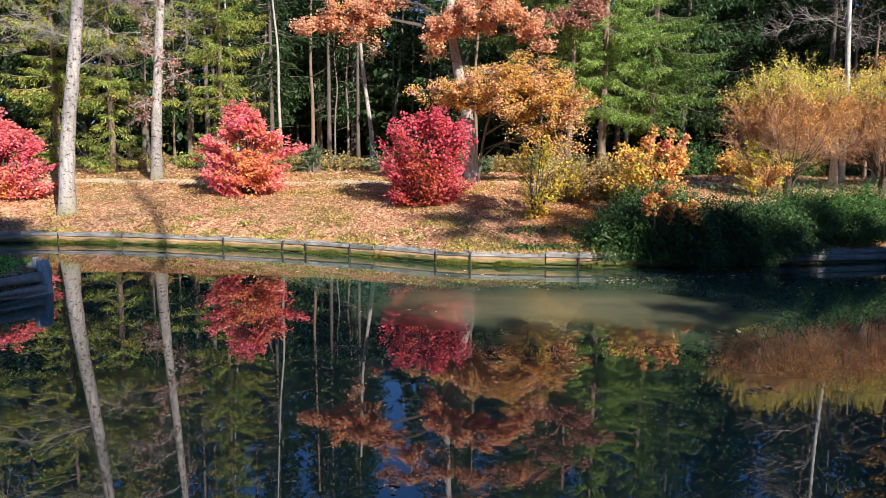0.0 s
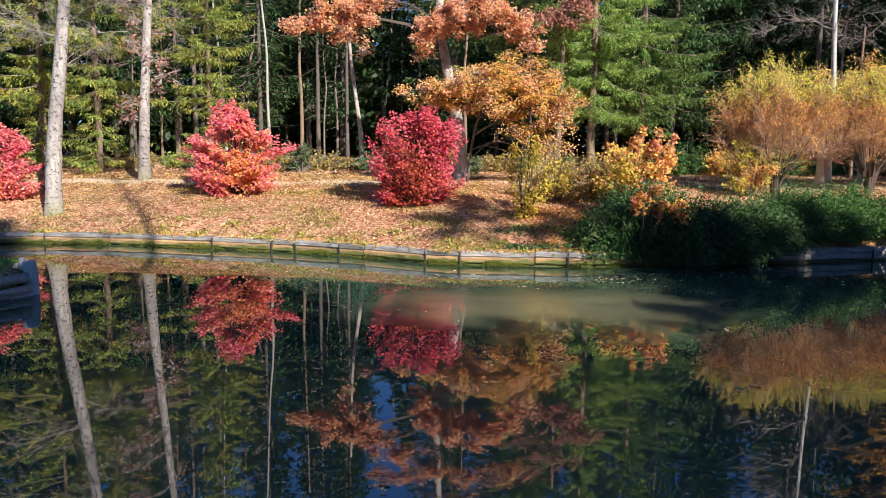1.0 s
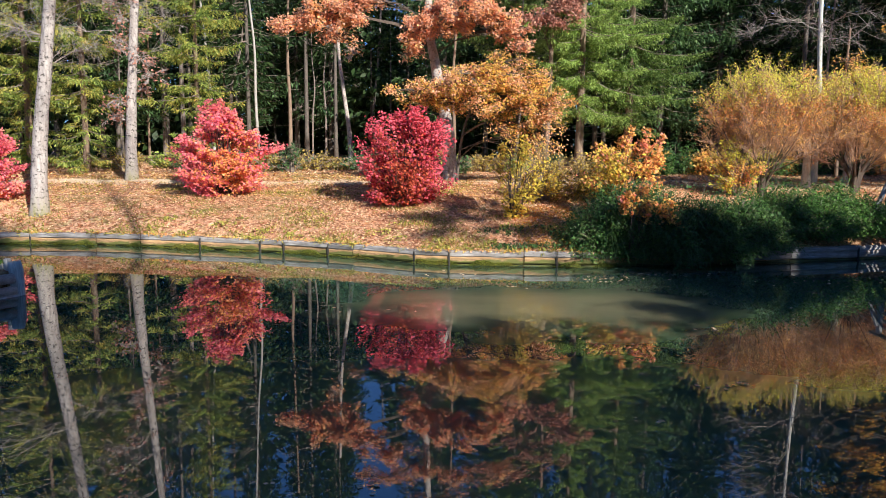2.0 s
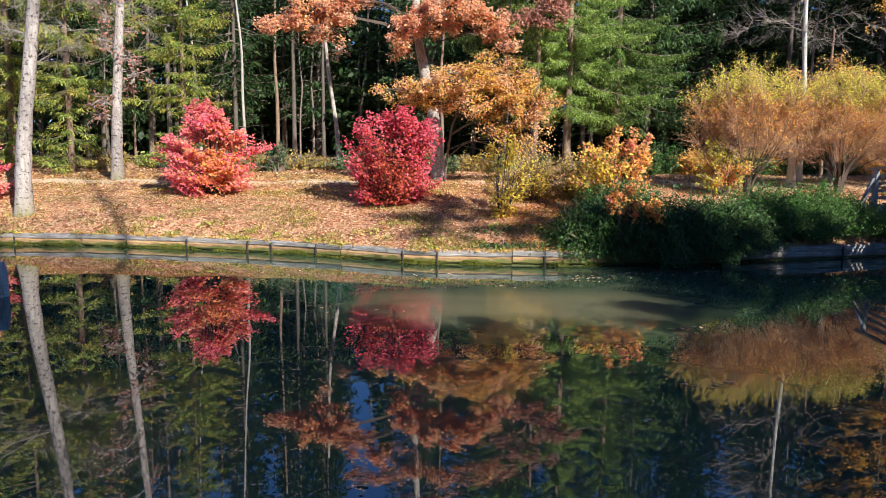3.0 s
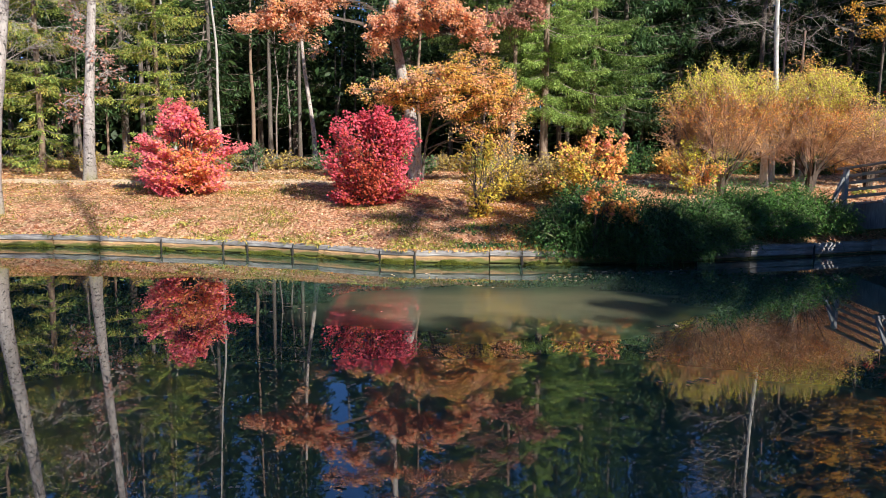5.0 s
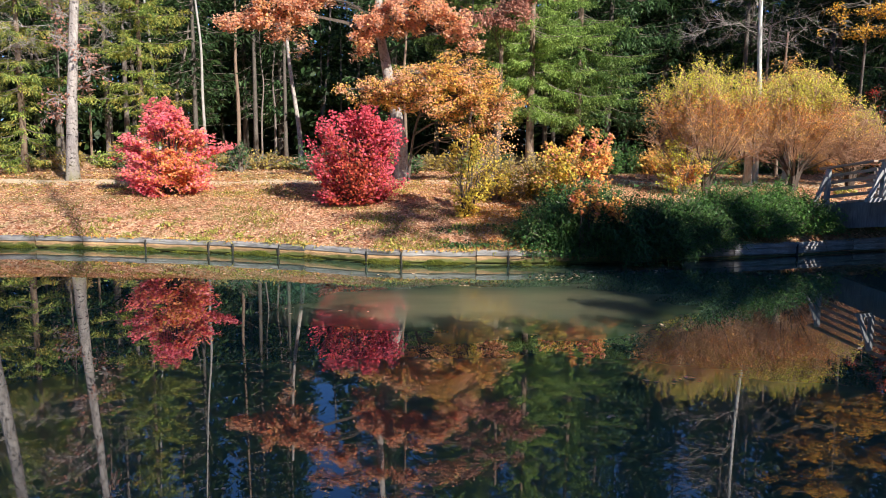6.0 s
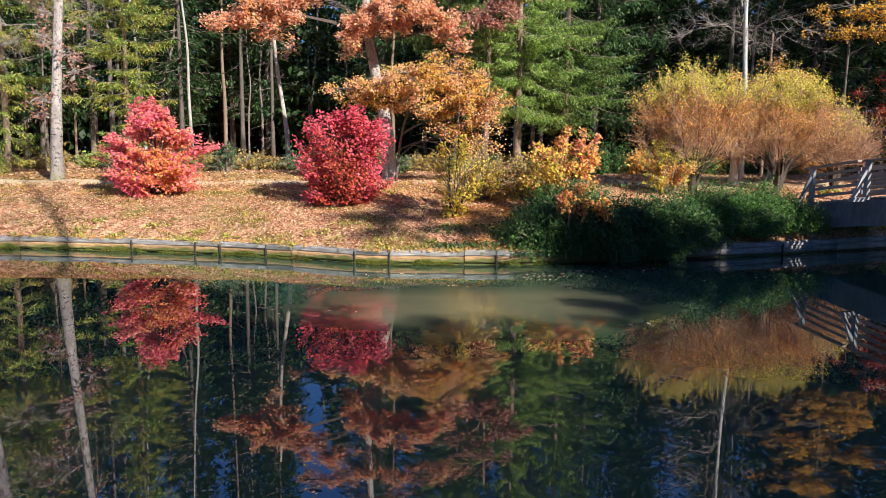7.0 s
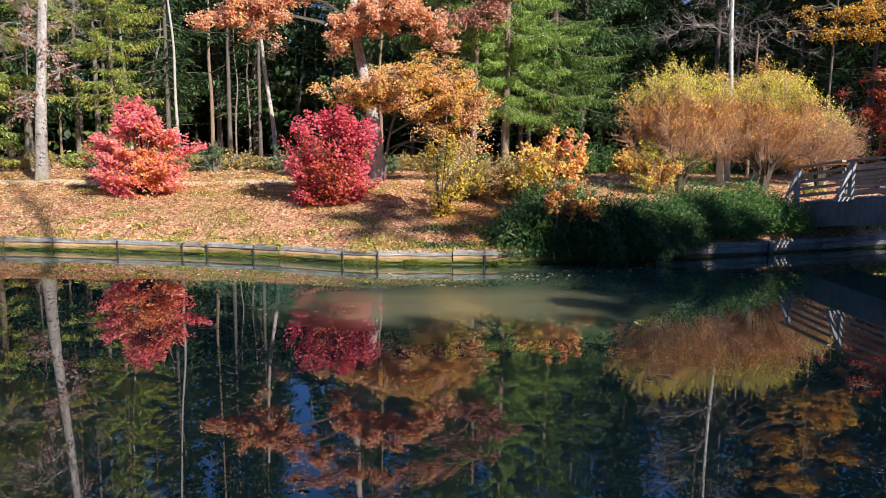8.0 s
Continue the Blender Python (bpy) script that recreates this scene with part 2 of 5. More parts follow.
# tan puts the warm sunlight on the face into the wood colour
TIMBER_LOW = wood_material("sunlit_tan_timber", (0.62, 0.38, 0.19), (0.19, 0.105, 0.05), (0.12, 0.13, 0.03), damp=0.36)
TIMBER_POST = wood_material("dark_wet_post_wood", (0.045, 0.036, 0.03), (0.02, 0.016, 0.013), None, 2)
LOG = wood_material("old_grey_log", (0.88, 0.81, 0.70), (0.42, 0.36, 0.30), None, 1, relief=0.03)
LOG_POST = wood_material("old_grey_post", (0.86, 0.79, 0.70), (0.38, 0.33, 0.28), None, 2, relief=0.03)
MOSS_GRASS = leaf_material("lush_green_grass", [(0.16, 0.32, 0.05), (0.28, 0.48, 0.08), (0.44, 0.58, 0.12)], 0.25, 0.5)
MOSS = leaf_material("bright_waterline_moss", [(0.05, 0.06, 0.012), (0.10, 0.13, 0.02), (0.20, 0.21, 0.032), (0.17, 0.11, 0.03)], 0.2, 0.7, 0.8)
BRIDGE_GREY = wood_material("painted_grey_bridge_timber", (0.46, 0.45, 0.46), (0.25, 0.24, 0.25), None, 2)
BRIDGE_RAIL = wood_material("brown_bridge_rail_wood", (0.56, 0.44, 0.36), (0.33, 0.24, 0.19), None, 1)
BRIDGE_BEAM = wood_material("dark_bridge_beam_wood", (0.24, 0.235, 0.24), (0.09, 0.085, 0.09), None, 2)
PATH = wood_material("pale_sandy_path", (0.74, 0.60, 0.44), (0.60, 0.43, 0.28))
SIGN_WHITE = wood_material("white_painted_wood", (0.80, 0.79, 0.76), (0.66, 0.64, 0.60), None, 2)

# ---- mesh tools ----


def rng_for(seed):
    return np.random.default_rng(seed)


def quad_mesh(name, corners, smooth=False):
    """A mesh of loose quads from an array of corners, four a quad."""
    co = np.ascontiguousarray(np.concatenate(corners) if isinstance(corners, list) else corners, dtype=np.float32).reshape(-1, 3)
    n = len(co)
    me = bpy.data.meshes.new(name)
    me.vertices.add(n)
    me.vertices.foreach_set("co", co.ravel())
    me.loops.add(n)
    me.loops.foreach_set("vertex_index", np.arange(n, dtype=np.int32))
    me.polygons.add(n // 4)
    me.polygons.foreach_set("loop_start", np.arange(0, n, 4, dtype=np.int32))
    me.update(calc_edges=True)
    return me


def part_mesh(name, me, material, parent=None, label=""):
    ob = new(name, me)
    me.materials.append(material)
    if parent:
        ob.parent = parent
    if label:
        tagged(ob, label)
    return ob


def part(name, bm, material, parent=None, label=""):
    me = bpy.data.meshes.new(name)
    bm.to_mesh(me)
    bm.free()
    return part_mesh(name, me, material, parent, label)


def unit(v):
    return v / (np.linalg.norm(v, axis=-1, keepdims=True) + 1e-9)


def leaf_quads(at, size, rng, droop=0.3, wide=0.62, heading=None, spread=1.0, face=1.0):
    """Kite-shaped folded leaves at the given points."""
    n = len(at)
    a = rng.normal(size=(n, 3)) * spread
    if heading is not None:
        a = unit(a) * spread + heading
    a[:, 2] -= droop
    c = unit(np.array([0.32, -0.5, 0.8]) * face + rng.normal(size=(n, 3)) * 0.55)
    a = unit(a - np.sum(a * c, 1, keepdims=True) * c)
    b = np.cross(c, a)
    L = (size * rng.uniform(0.65, 1.25, n))[:, None]
    q = np.empty((n, 4, 3))
    q[:, 0] = at
    q[:, 1] = at + a * L * 0.45 + b * L * wide * 0.5 + c * L * 0.1
    q[:, 2] = at + a * L
    q[:, 3] = at + a * L * 0.45 - b * L * wide * 0.5 + c * L * 0.1
    return q.reshape(-1, 3)


def stick_quads(p, q, r0, r1):
    """Three-sided tapered sticks from p to q."""
    d = unit(q - p)
    side = unit(np.cross(d, np.where(np.abs(d[:, 2:]) > 0.9, [[1.0, 0, 0]], [[0, 0, 1.0]])))
    up = np.cross(d, side)
    r0, r1 = np.broadcast_to(r0, len(p))[:, None], np.broadcast_to(r1, len(p))[:, None]
    ring = [(math.cos(t) * side + math.sin(t) * up) for t in (0, 2.094, 4.189)]
    out = []
    for k in range(3):
        u, v = ring[k], ring[(k + 1) % 3]
        out.append(np.stack([p + u * r0, p + v * r0, q + v * r1, q + u * r1], 1))
    return np.concatenate(out).reshape(-1, 3)


def tube(bm, pts, radii, sides=10, lumps=0.0, rng=None):
    """A closed round limb along pts."""
    pts = [Vector(p) for p in pts]
    rings = []
    for i, p in enumerate(pts):
        d = (pts[min(i + 1, len(pts) - 1)] - pts[max(i - 1, 0)]).normalized()
        s = d.cross(Vector((0, 1, 0.01)) if abs(d.y) < 0.9 else Vector((1, 0, 0))).normalized()
        u = d.cross(s)
        ring = []
        for k in range(sides):
            t = 2 * math.pi * k / sides
            r = radii[i] * (1 + (lumps * noise.noise(p * 1.7 + Vector((math.cos(t), math.sin(t), 0)) * 1.3) if lumps else 0))
            ring.append(bm.verts.new(p + (s * math.cos(t) + u * math.sin(t)) * r))
        rings.append(ring)
    for a, b in zip(rings, rings[1:]):
        for k in range(sides):
            f = bm.faces.new((a[k], a[(k + 1) % sides], b[(k + 1) % sides], b[k]))
            f.smooth = True
    bm.faces.new(rings[0][::-1])
    bm.faces.new(rings[-1])


def smooth_path(ctrl, n):
    """Points along a curve through the control points."""
    c = np.array(ctrl, float)
    t = np.linspace(0, len(c) - 1, n)
    i = np.clip(t.astype(int), 0, len(c) - 2)
    u = (t - i)[:, None]
    p0, p1, p2, p3 = c[np.maximum(i - 1, 0)], c[i], c[i + 1], c[np.minimum(i + 2, len(c) - 1)]
    return 0.5 * (2 * p1 + (p2 - p0) * u + (2 * p0 - 5 * p1 + 4 * p2 - p3) * u**2 + (3 * p1 - p0 - 3 * p2 + p3) * u**3)


def box(bm, size, m=Matrix(), bevel=0.0):
    made = bmesh.ops.create_cube(bm, size=1.0, matrix=m @ Matrix.Diagonal((*size, 1)))
    if bevel:
        edges = {e for v in made["verts"] for e in v.link_edges}
        bmesh.ops.bevel(bm, geom=list(edges), offset=bevel, segments=2, affect="EDGES", profile=0.5)


# ---- the lie of the land ----
FAR_BANK = [(-24, 16.2), (-16, 17.9), (-11.3, 18.35), (-9.9, 18.5), (-8, 18.35), (-5.5, 17.75), (-3.3, 17.1), (-2.4, 16.75), (-1.05, 16.15), (-0.15, 15.6), (0.6, 15.36), (2.9, 15.17), (3.75, 15.15),
            (8.4, 16.0), (9.65, 16.3), (10.9, 16.6), (12.9, 17.2), (14.1, 17.5), (20, 18.6)]
FAR_LINE = smooth_path(FAR_BANK, 90)
SHORE = [tuple(p) for p in FAR_LINE] + [(27, 15), (28, 6), (22, 0.5), (10, 0.8), (0, 0.8), (-10, 0.8), (-20, 2), (-26, 9)]
POND = np.array([2.0, 8.0])
RISE = [(0, 0.28), (0.25, 0.28), (1.2, 0.62), (4, 1.12), (7, 1.45), (10, 1.65), (20, 1.95), (60, 2.2), (400, 2.3)]
_sh = np.array(SHORE, float) - POND


def shore_reach(ang):
    """The distance from the pond's middle to its edge, along each angle."""
    ang = np.atleast_1d(ang)
    d = np.stack([np.cos(ang), np.sin(ang)], 1)
    reach = np.zeros(len(ang))
    for i in range(len(_sh)):
        p, q = _sh[i], _sh[(i + 1) % len(_sh)]
        e = q - p
        det = d[:, 0] * -e[1] + e[0] * d[:, 1]
        det = np.where(np.abs(det) < 1e-9, 1e-9, det)
        k = (p[0] * -e[1] + e[0] * p[1]) / det
        u = (d[:, 0] * p[1] - d[:, 1] * p[0]) / det
        reach = np.where((k > 0) & (u >= -1e-3) & (u <= 1 + 1e-3) & (reach == 0), k, reach)
    return reach


def shore_offset(x, y):
    return np.hypot(x - POND[0], y - POND[1]) - shore_reach(np.arctan2(np.asarray(y) - POND[1], np.asarray(x) - POND[0]))


def rise(s, x, y):
    """The height of dry ground, s metres in from the water's edge."""
    s = np.asarray(s, float)
    h = np.interp(s, *zip(*RISE))
    wave = 0.05 * np.sin(0.9 * x + 1.3) * np.sin(0.7 * y) + 0.03 * np.sin(2.3 * x - y) + 0.25 * np.sin(0.11 * x + 2) * np.clip((s - 14) / 20, 0, 1)
    return h + wave * np.clip(s / 2.0, 0, 1)


def ground(x, y):
    return float(rise(shore_offset(x, y), x, y)[0])


def ring_points(ang, s):
    r = shore_reach(ang) + s
    x, y = POND[0] + r * np.cos(ang), POND[1] + r * np.sin(ang)
    return x, y


def sheet(name, ang, offsets, heights, material, closed):
    """A sheet lofted outward from the pond's edge."""
    rows = []
    for s, h in zip(offsets, heights):
        x, y = ring_points(ang, s)
        rows.append(np.stack([x, y, rise(s, x, y) + h[1] if h[0] else np.full(len(x), h[1])], 1))
    v = np.concatenate(rows)
    n, k = len(ang), len(offsets)
    faces = []
    for j in range(k - 1):
        for i in range(n if closed else n - 1):
            i2 = (i + 1) % n
            faces.append((j * n + i, j * n + i2, (j + 1) * n + i2, (j + 1) * n + i))
    if closed:
        faces.append(tuple(range(n - 1, -1, -1)))
    me = bpy.data.meshes.new(name)
    me.from_pydata(v.tolist(), [], faces)
    me.polygons.foreach_set("use_smooth", [True] * len(me.polygons))
    me.update()
    return part_mesh(name, me, material)


ANG = np.sort(np.concatenate([np.linspace(0.2, 2.95, 300), np.linspace(2.98, 2 * math.pi + 0.17, 70)]))
OFF = [-0.6, 0.17, 0.19, 0.4, 0.8, 1.2, 1.7, 2.3, 3, 3.7, 4.5, 5.3, 6.2, 7, 8, 9, 10.5, 12, 14, 17, 20, 25, 30, 38, 48, 60, 80, 120, 200, 400, 1500]
HGT = [(0, -1.6), (0, -1.2)] + [(1, 0.0)] * (len(OFF) - 2)
tagged(sheet("ground", ANG, OFF, HGT, GROUND, True), "leaf-strewn bank and forest floor around the pond", "ground", kind="structure")
PATH_LINE = smooth_path([(-30, 22.0), (-18, 23.0), (-11, 22.95), (-7.5, 22.9), (-3, 22.5), (2.5, 22.5), (7.6, 22.45), (9.4, 22.05), (13.2, 21.75), (18, 22.4), (26, 23.5)], 150)


def footpath():
    """A worn strip that follows the ground."""
    bm = bmesh.new()
    rows = []
    for i, (x, y) in enumerate(PATH_LINE):
        half = float(np.interp(x, [-4, 5], [0.22, 0.5])) + 0.08 * math.sin(1.9 * x) + 0.05 * math.sin(4.7 * x + 1)
        rows.append([bm.verts.new((x, y + w, ground(x, y + w) + h)) for w, h in ((-half - 0.16, -0.01), (-half, 0.03), (0, 0.04), (half, 0.03), (half + 0.16, -0.01))])
    for p, q in zip(rows, rows[1:]):
        for k in range(4):
            bm.faces.new((p[k], q[k], q[k + 1], p[k + 1])).smooth = True
    return part("path", bm, PATH)


tagged(footpath(), "pale sandy footpath along the edge of the wood", "path", kind="structure")
wx, wy = ring_points(ANG, 0.1)
bm = bmesh.new()
bm.faces.new([bm.verts.new((x, y, 0)) for x, y in zip(wx, wy)])
bmesh.ops.triangulate(bm, faces=bm.faces[:])
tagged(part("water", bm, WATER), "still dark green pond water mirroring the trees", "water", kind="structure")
# ---- plants: how each kind is made ----


def thing(name, x, y, label, category, group="", z=None):
    ob = new(name)
    ob.empty_display_size = 0.3
    ob.matrix_world = pose(x, y, ground(x, y) - 0.03 if z is None else z)
    return tagged(ob, label, category, group)


def trunk_part(owner, ctrl, r0, r1, bark, sides=12, flare=1.35, name="trunk"):
    n = max(8, int(4 + 2.0 * abs(ctrl[-1][2])))
    p = smooth_path(ctrl, n)
    t = np.linspace(0, 1, n)
    r = r0 + (r1 - r0) * t
    h = p[:, 2] - p[0, 2]
    r = r * (1 + (flare - 1) * np.exp(-h / 0.35))
    bm = bmesh.new()
    tube(bm, p, r, sides, 0.12)
    return part(name, bm, bark, owner)


def clump_leaves(clumps, start_of, rng, leaf, twigs_per, droop=0.35, wide=0.62):
    """Limbs, twigs and leaves that fill ellipsoid clumps; start_of gives where a clump's limb leaves the trunk."""
    sticks, leaves = [], []
    ragged = []
    for cx, cy, cz, rx, ry, rz, n in clumps:
        ragged.append((None, cx, cy, cz, 0.55 * rx, 0.55 * ry, 0.5 * rz, int(0.14 * n)))
        for _ in range(15):
            d = unit(rng.normal(size=3)) * rng.uniform(0.35, 1.6)
            k = rng.uniform(0.12, 0.36)
            ragged.append(((cx, cy, cz), cx + d[0] * rx, cy + d[1] * ry, cz + d[2] * rz, k * rx, k * ry, k * rz, int(0.056 * n * (k / 0.24) ** 1.4)))
    for hub, cx, cy, cz, rx, ry, rz, n in ragged:
        c, rad = np.array([cx, cy, cz]), np.array([rx, ry, rz])
        s = np.array(start_of(c) if hub is None else hub)
        mid = (s + c) / 2 + rng.normal(size=3) * 0.08 * np.linalg.norm(c - s) + [0, 0, 0.1 * np.linalg.norm(c - s)]
        limb = smooth_path([s, mid, c], 7)
        rr = np.linspace(0.04, 0.012, 7) * (0.4 + 0.5 * max(rad)) * (1.0 if hub is None else 0.4)
        sticks.append(stick_quads(limb[:-1], limb[1:], rr[:-1], rr[1:]))
        k = max(4, int(n / twigs_per))
        d = unit(rng.normal(size=(k, 3)))
        end = c + d * rad * (rng.uniform(0.35, 1.0, (k, 1)) ** 0.6)
        root = limb[rng.integers(2, 7, k)]
        bend = (root + end) / 2 + rng.normal(size=(k, 3)) * 0.10 * max(rad)
        sticks.append(stick_quads(root, bend, 0.016, 0.010))
        sticks.append(stick_quads(bend, end, 0.010, 0.004))
        m = max(1, n // k)
        u = rng.uniform(0.25, 1.08, (k, m, 1))
        at = bend[:, None] * (1 - u) + end[:, None] * u + rng.normal(size=(k, m, 3)) * (0.07 + 0.06 * rad)
        heading = np.repeat(unit(end - root)[:, None], m, 1).reshape(-1, 3)
        leaves.append(leaf_quads(at.reshape(-1, 3), leaf, rng, droop, wide, heading * 0.6))
    return sticks, leaves


def leafy_tree(name, x, y, ctrl, r0, r1, bark, clumps, leaf, leaf_mat, label, category="tree", seed=1, twigs_per=16, twig_mat=None, bare=None, group="", rise_by=0.55, bough=None):
    """A tree: tapered trunk, limbs, and a crown of leaf clumps. ctrl and clumps are relative to its foot. bough: a long side limb that carries the clumps beyond its tip."""
    rng = rng_for(seed)
    ob = thing(name, x, y, label, category, group)
    trunk_part(ob, ctrl, r0, r1, bark)
    line = smooth_path(ctrl, 60)

    def start_of(c):
        if bough and c[0] < bough[-1][0] + 0.4:
            return smooth_path(bough, 12)[8 + int(3 * abs(math.sin(7 * c[0])))]
        want = max(0.8, c[2] - rise_by * math.hypot(c[0] - np.interp(c[2], line[:, 2], line[:, 0]), c[1]))
        return line[np.argmin(np.abs(line[:, 2] - want))]

    sticks, leaves = clump_leaves(clumps, start_of, rng, leaf, twigs_per) if clumps else ([], [])
    if bough:
        limb = smooth_path(bough, 12)
        thick = np.linspace(0.075, 0.03, 12)
        sticks.append(stick_quads(limb[:-1], limb[1:], thick[:-1], thick[1:]))
    if bare:
        sticks += bare_boughs(line, rng, *bare)
    if sticks:
        part_mesh("branch_frame", quad_mesh("branch_frame", sticks), twig_mat or bark, ob)
    if leaves:
        part_mesh("crown", quad_mesh("crown", leaves), leaf_mat, ob)
    return ob


def bare_boughs(line, rng, count, low, high, reach):
    """Leafless branches that fork twice."""
    out = []
    for _ in range(count):
        h = rng.uniform(low, high)
        s = line[np.argmin(np.abs(line[:, 2] - h))]
        a = rng.uniform(0, 2 * math.pi)
        L = reach * rng.uniform(0.5, 1.0)
        d = np.array([math.cos(a), math.sin(a), rng.uniform(-0.1, 0.45)])
        tip = s + d * L
        p = smooth_path([s, s + d * L * 0.5 + [0, 0, 0.12 * L], tip + [0, 0, -0.12 * L]], 7)
        p[1:] += rng.normal(size=(6, 3)) * 0.05 * L
        r = np.linspace(0.012, 0.0025, 7) * (0.4 + 0.22 * L)
        out.append(stick_quads(p[:-1], p[1:], r[:-1], r[1:]))
        k = int(13 * L) + 4
        i = rng.integers(1, 7, k)
        d2 = unit(d + rng.normal(size=(k, 3)) * 0.7)
        e = p[i] + d2 * L * rng.uniform(0.12, 0.35, (k, 1))
        out.append(stick_quads(p[i], e, 0.0042, 0.002))
        j = rng.integers(0, k, 2 * k)
        f = p[i][j] * 0.4 + e[j] * 0.6
        g = f + unit(d2[j] + rng.normal(size=(2 * k, 3)) * 0.8) * L * rng.uniform(0.05, 0.16, (2 * k, 1))
        out.append(stick_quads(f, g, 0.003, 0.0015))
    return out


def spruce_meshes(height, bare_to, reach, seed, kite=0.2, whorl=0.4, per=7, step=0.12, hang=0.5, wide=0.3, knees=4, tier=0.0, fan=0.36, sink=0.34):
    """Needle sprays and boughs of a spruce: arrays of quads. step: between side twigs; tier: how the boughs gather in tiers; fan: how far the side twigs spread; sink: how the boughs sag."""
    rng = rng_for(seed)
    sticks, kites = [], []
    z = bare_to
    while z < height - 0.3:
        t = (z - bare_to) / (height - bare_to)
        L0 = reach * (1 - t) ** 0.75 * min(1.0, 0.6 + 2.5 * t) * (1 + tier * rng.uniform(-1, 0.4))
        for b in range(per):
            if rng.random() < 0.12:
                continue
            a = 2 * math.pi * (b + rng.uniform(-0.35, 0.35)) / per + z * 2.4
            L = max(0.25, L0 * rng.uniform(0.6, 1.15))
            out = np.array([math.cos(a), math.sin(a), 0.0])
            side = np.array([-math.sin(a), math.cos(a), 0.0])
            sag = -sink + (0.41 + sink) * t + rng.uniform(-0.08, 0.08)
            s0 = np.array([0, 0, z + rng.uniform(-0.2, 0.2)])
            p = smooth_path([s0, s0 + out * L * 0.5 + [0, 0, L * sag * 0.55], s0 + out * L + [0, 0, L * (sag * 0.7 + 0.08)]], knees)
            r = np.linspace(0.020, 0.004, knees) * (0.5 + 0.3 * L)
            sticks.append(stick_quads(p[:-1], p[1:], r[:-1], r[1:]))
            m = int(max(5, L / step))
            u = np.sort(rng.uniform(0.15, 1.0, m))
            root = np.stack([np.interp(u * (knees - 1), np.arange(knees), p[:, c]) for c in range(3)], 1)
            sgn = np.where(np.arange(m) % 2, 1.0, -1.0)[:, None]
            ll = (0.14 + fan * L * (1.02 - u) ** 0.8 * np.minimum(1, u * 3))[:, None] * rng.uniform(0.6, 1.15, (m, 1))
            way = unit(out * rng.uniform(0.5, 0.9, (m, 1)) + side * sgn * rng.uniform(0.5, 1.0, (m, 1)) + np.array([0, 0, -1.0]) * hang * rng.uniform(0.2, 1.5, (m, 1)))
            k = np.clip(np.ceil(ll[:, 0] / (kite * 0.62)).astype(int), 1, 9)
            rep = np.repeat(np.arange(m), k)
            nth = np.arange(len(rep)) - np.repeat(np.cumsum(k) - k, k)
            v = ((nth + rng.uniform(0, 0.6, len(rep))) / k[rep])[:, None]
            at = root[rep] + way[rep] * ll[rep] * v + np.array([0, 0, -1.0]) * (v * ll[rep]) ** 2 * hang * 0.9
            head = way[rep] + np.array([0, 0, -1.0]) * v * ll[rep] * hang * 1.5 + side * rng.choice([-0.55, 0.0, 0.55], len(rep))[:, None]
            kites.append(leaf_quads(at, kite, rng, 0.1, wide, unit(head), 0.18, 0.5))
        z += whorl * rng.uniform(0.8, 1.2)
    tip = np.tile([[0, 0, height - 0.5]], (20, 1)) + rng.uniform(0, 0.5, (20, 1)) * [0, 0, 1.0]
    kites.append(leaf_quads(tip, kite, rng, -0.4, wide))
    return sticks, kites


def spruce(name, height, bare_to, reach, trunk_r, needles, bark, label, seed, category="spruce", lean=0.0, dead=0, twigs=True, **kw):
    """A spruce with its foot at the origin."""
    ob = tagged(new(name), label, category)
    p = smooth_path([(0, 0, -0.2), (lean * 0.4, 0, height * 0.4), (lean, 0, height)], 9)
    bm = bmesh.new()
    tube(bm, p, np.linspace(trunk_r, 0.03, 9) * np.array([1.3] + [1.0] * 8), 8, 0.1)
    part("trunk", bm, bark, ob)
    sticks, kites = spruce_meshes(height, bare_to, reach, seed, **kw)
    if dead:
        rng = rng_for(seed + 50)
        z = rng.uniform(1.2, bare_to + 1.0, dead)
        a = rng.uniform(0, 6.28, dead)
        s = np.stack([0 * z, 0 * z, z], 1)
        e = s + np.stack([np.cos(a), np.sin(a), rng.uniform(-0.5, 0.1, dead)], 1) * rng.uniform(0.4, 1.5, (dead, 1))
        sticks.append(stick_quads(s, e, 0.012, 0.004))
    if twigs:
        tagged(part_mesh("branchwork", quad_mesh("branchwork", sticks), TWIG, ob), kind="stuff")
    part_mesh("foliage", quad_mesh("foliage", kites), needles, ob)
    return ob


def stand(ob, x, y, turn, size=1.0, sink=0.05):
    ob.matrix_world = pose(x, y, ground(x, y) - sink, 0, 0, turn) @ Matrix.Scale(size, 4)
    return ob


def again(ob, x, y, turn, size=1.0, lean=(0, 0)):
    c = copy_thing(ob, Matrix())
    c.matrix_basis = pose(x, y, ground(x, y) - 0.05, lean[0], lean[1], turn) @ Matrix.Diagonal((size, size, size * 1.0, 1))
    return c


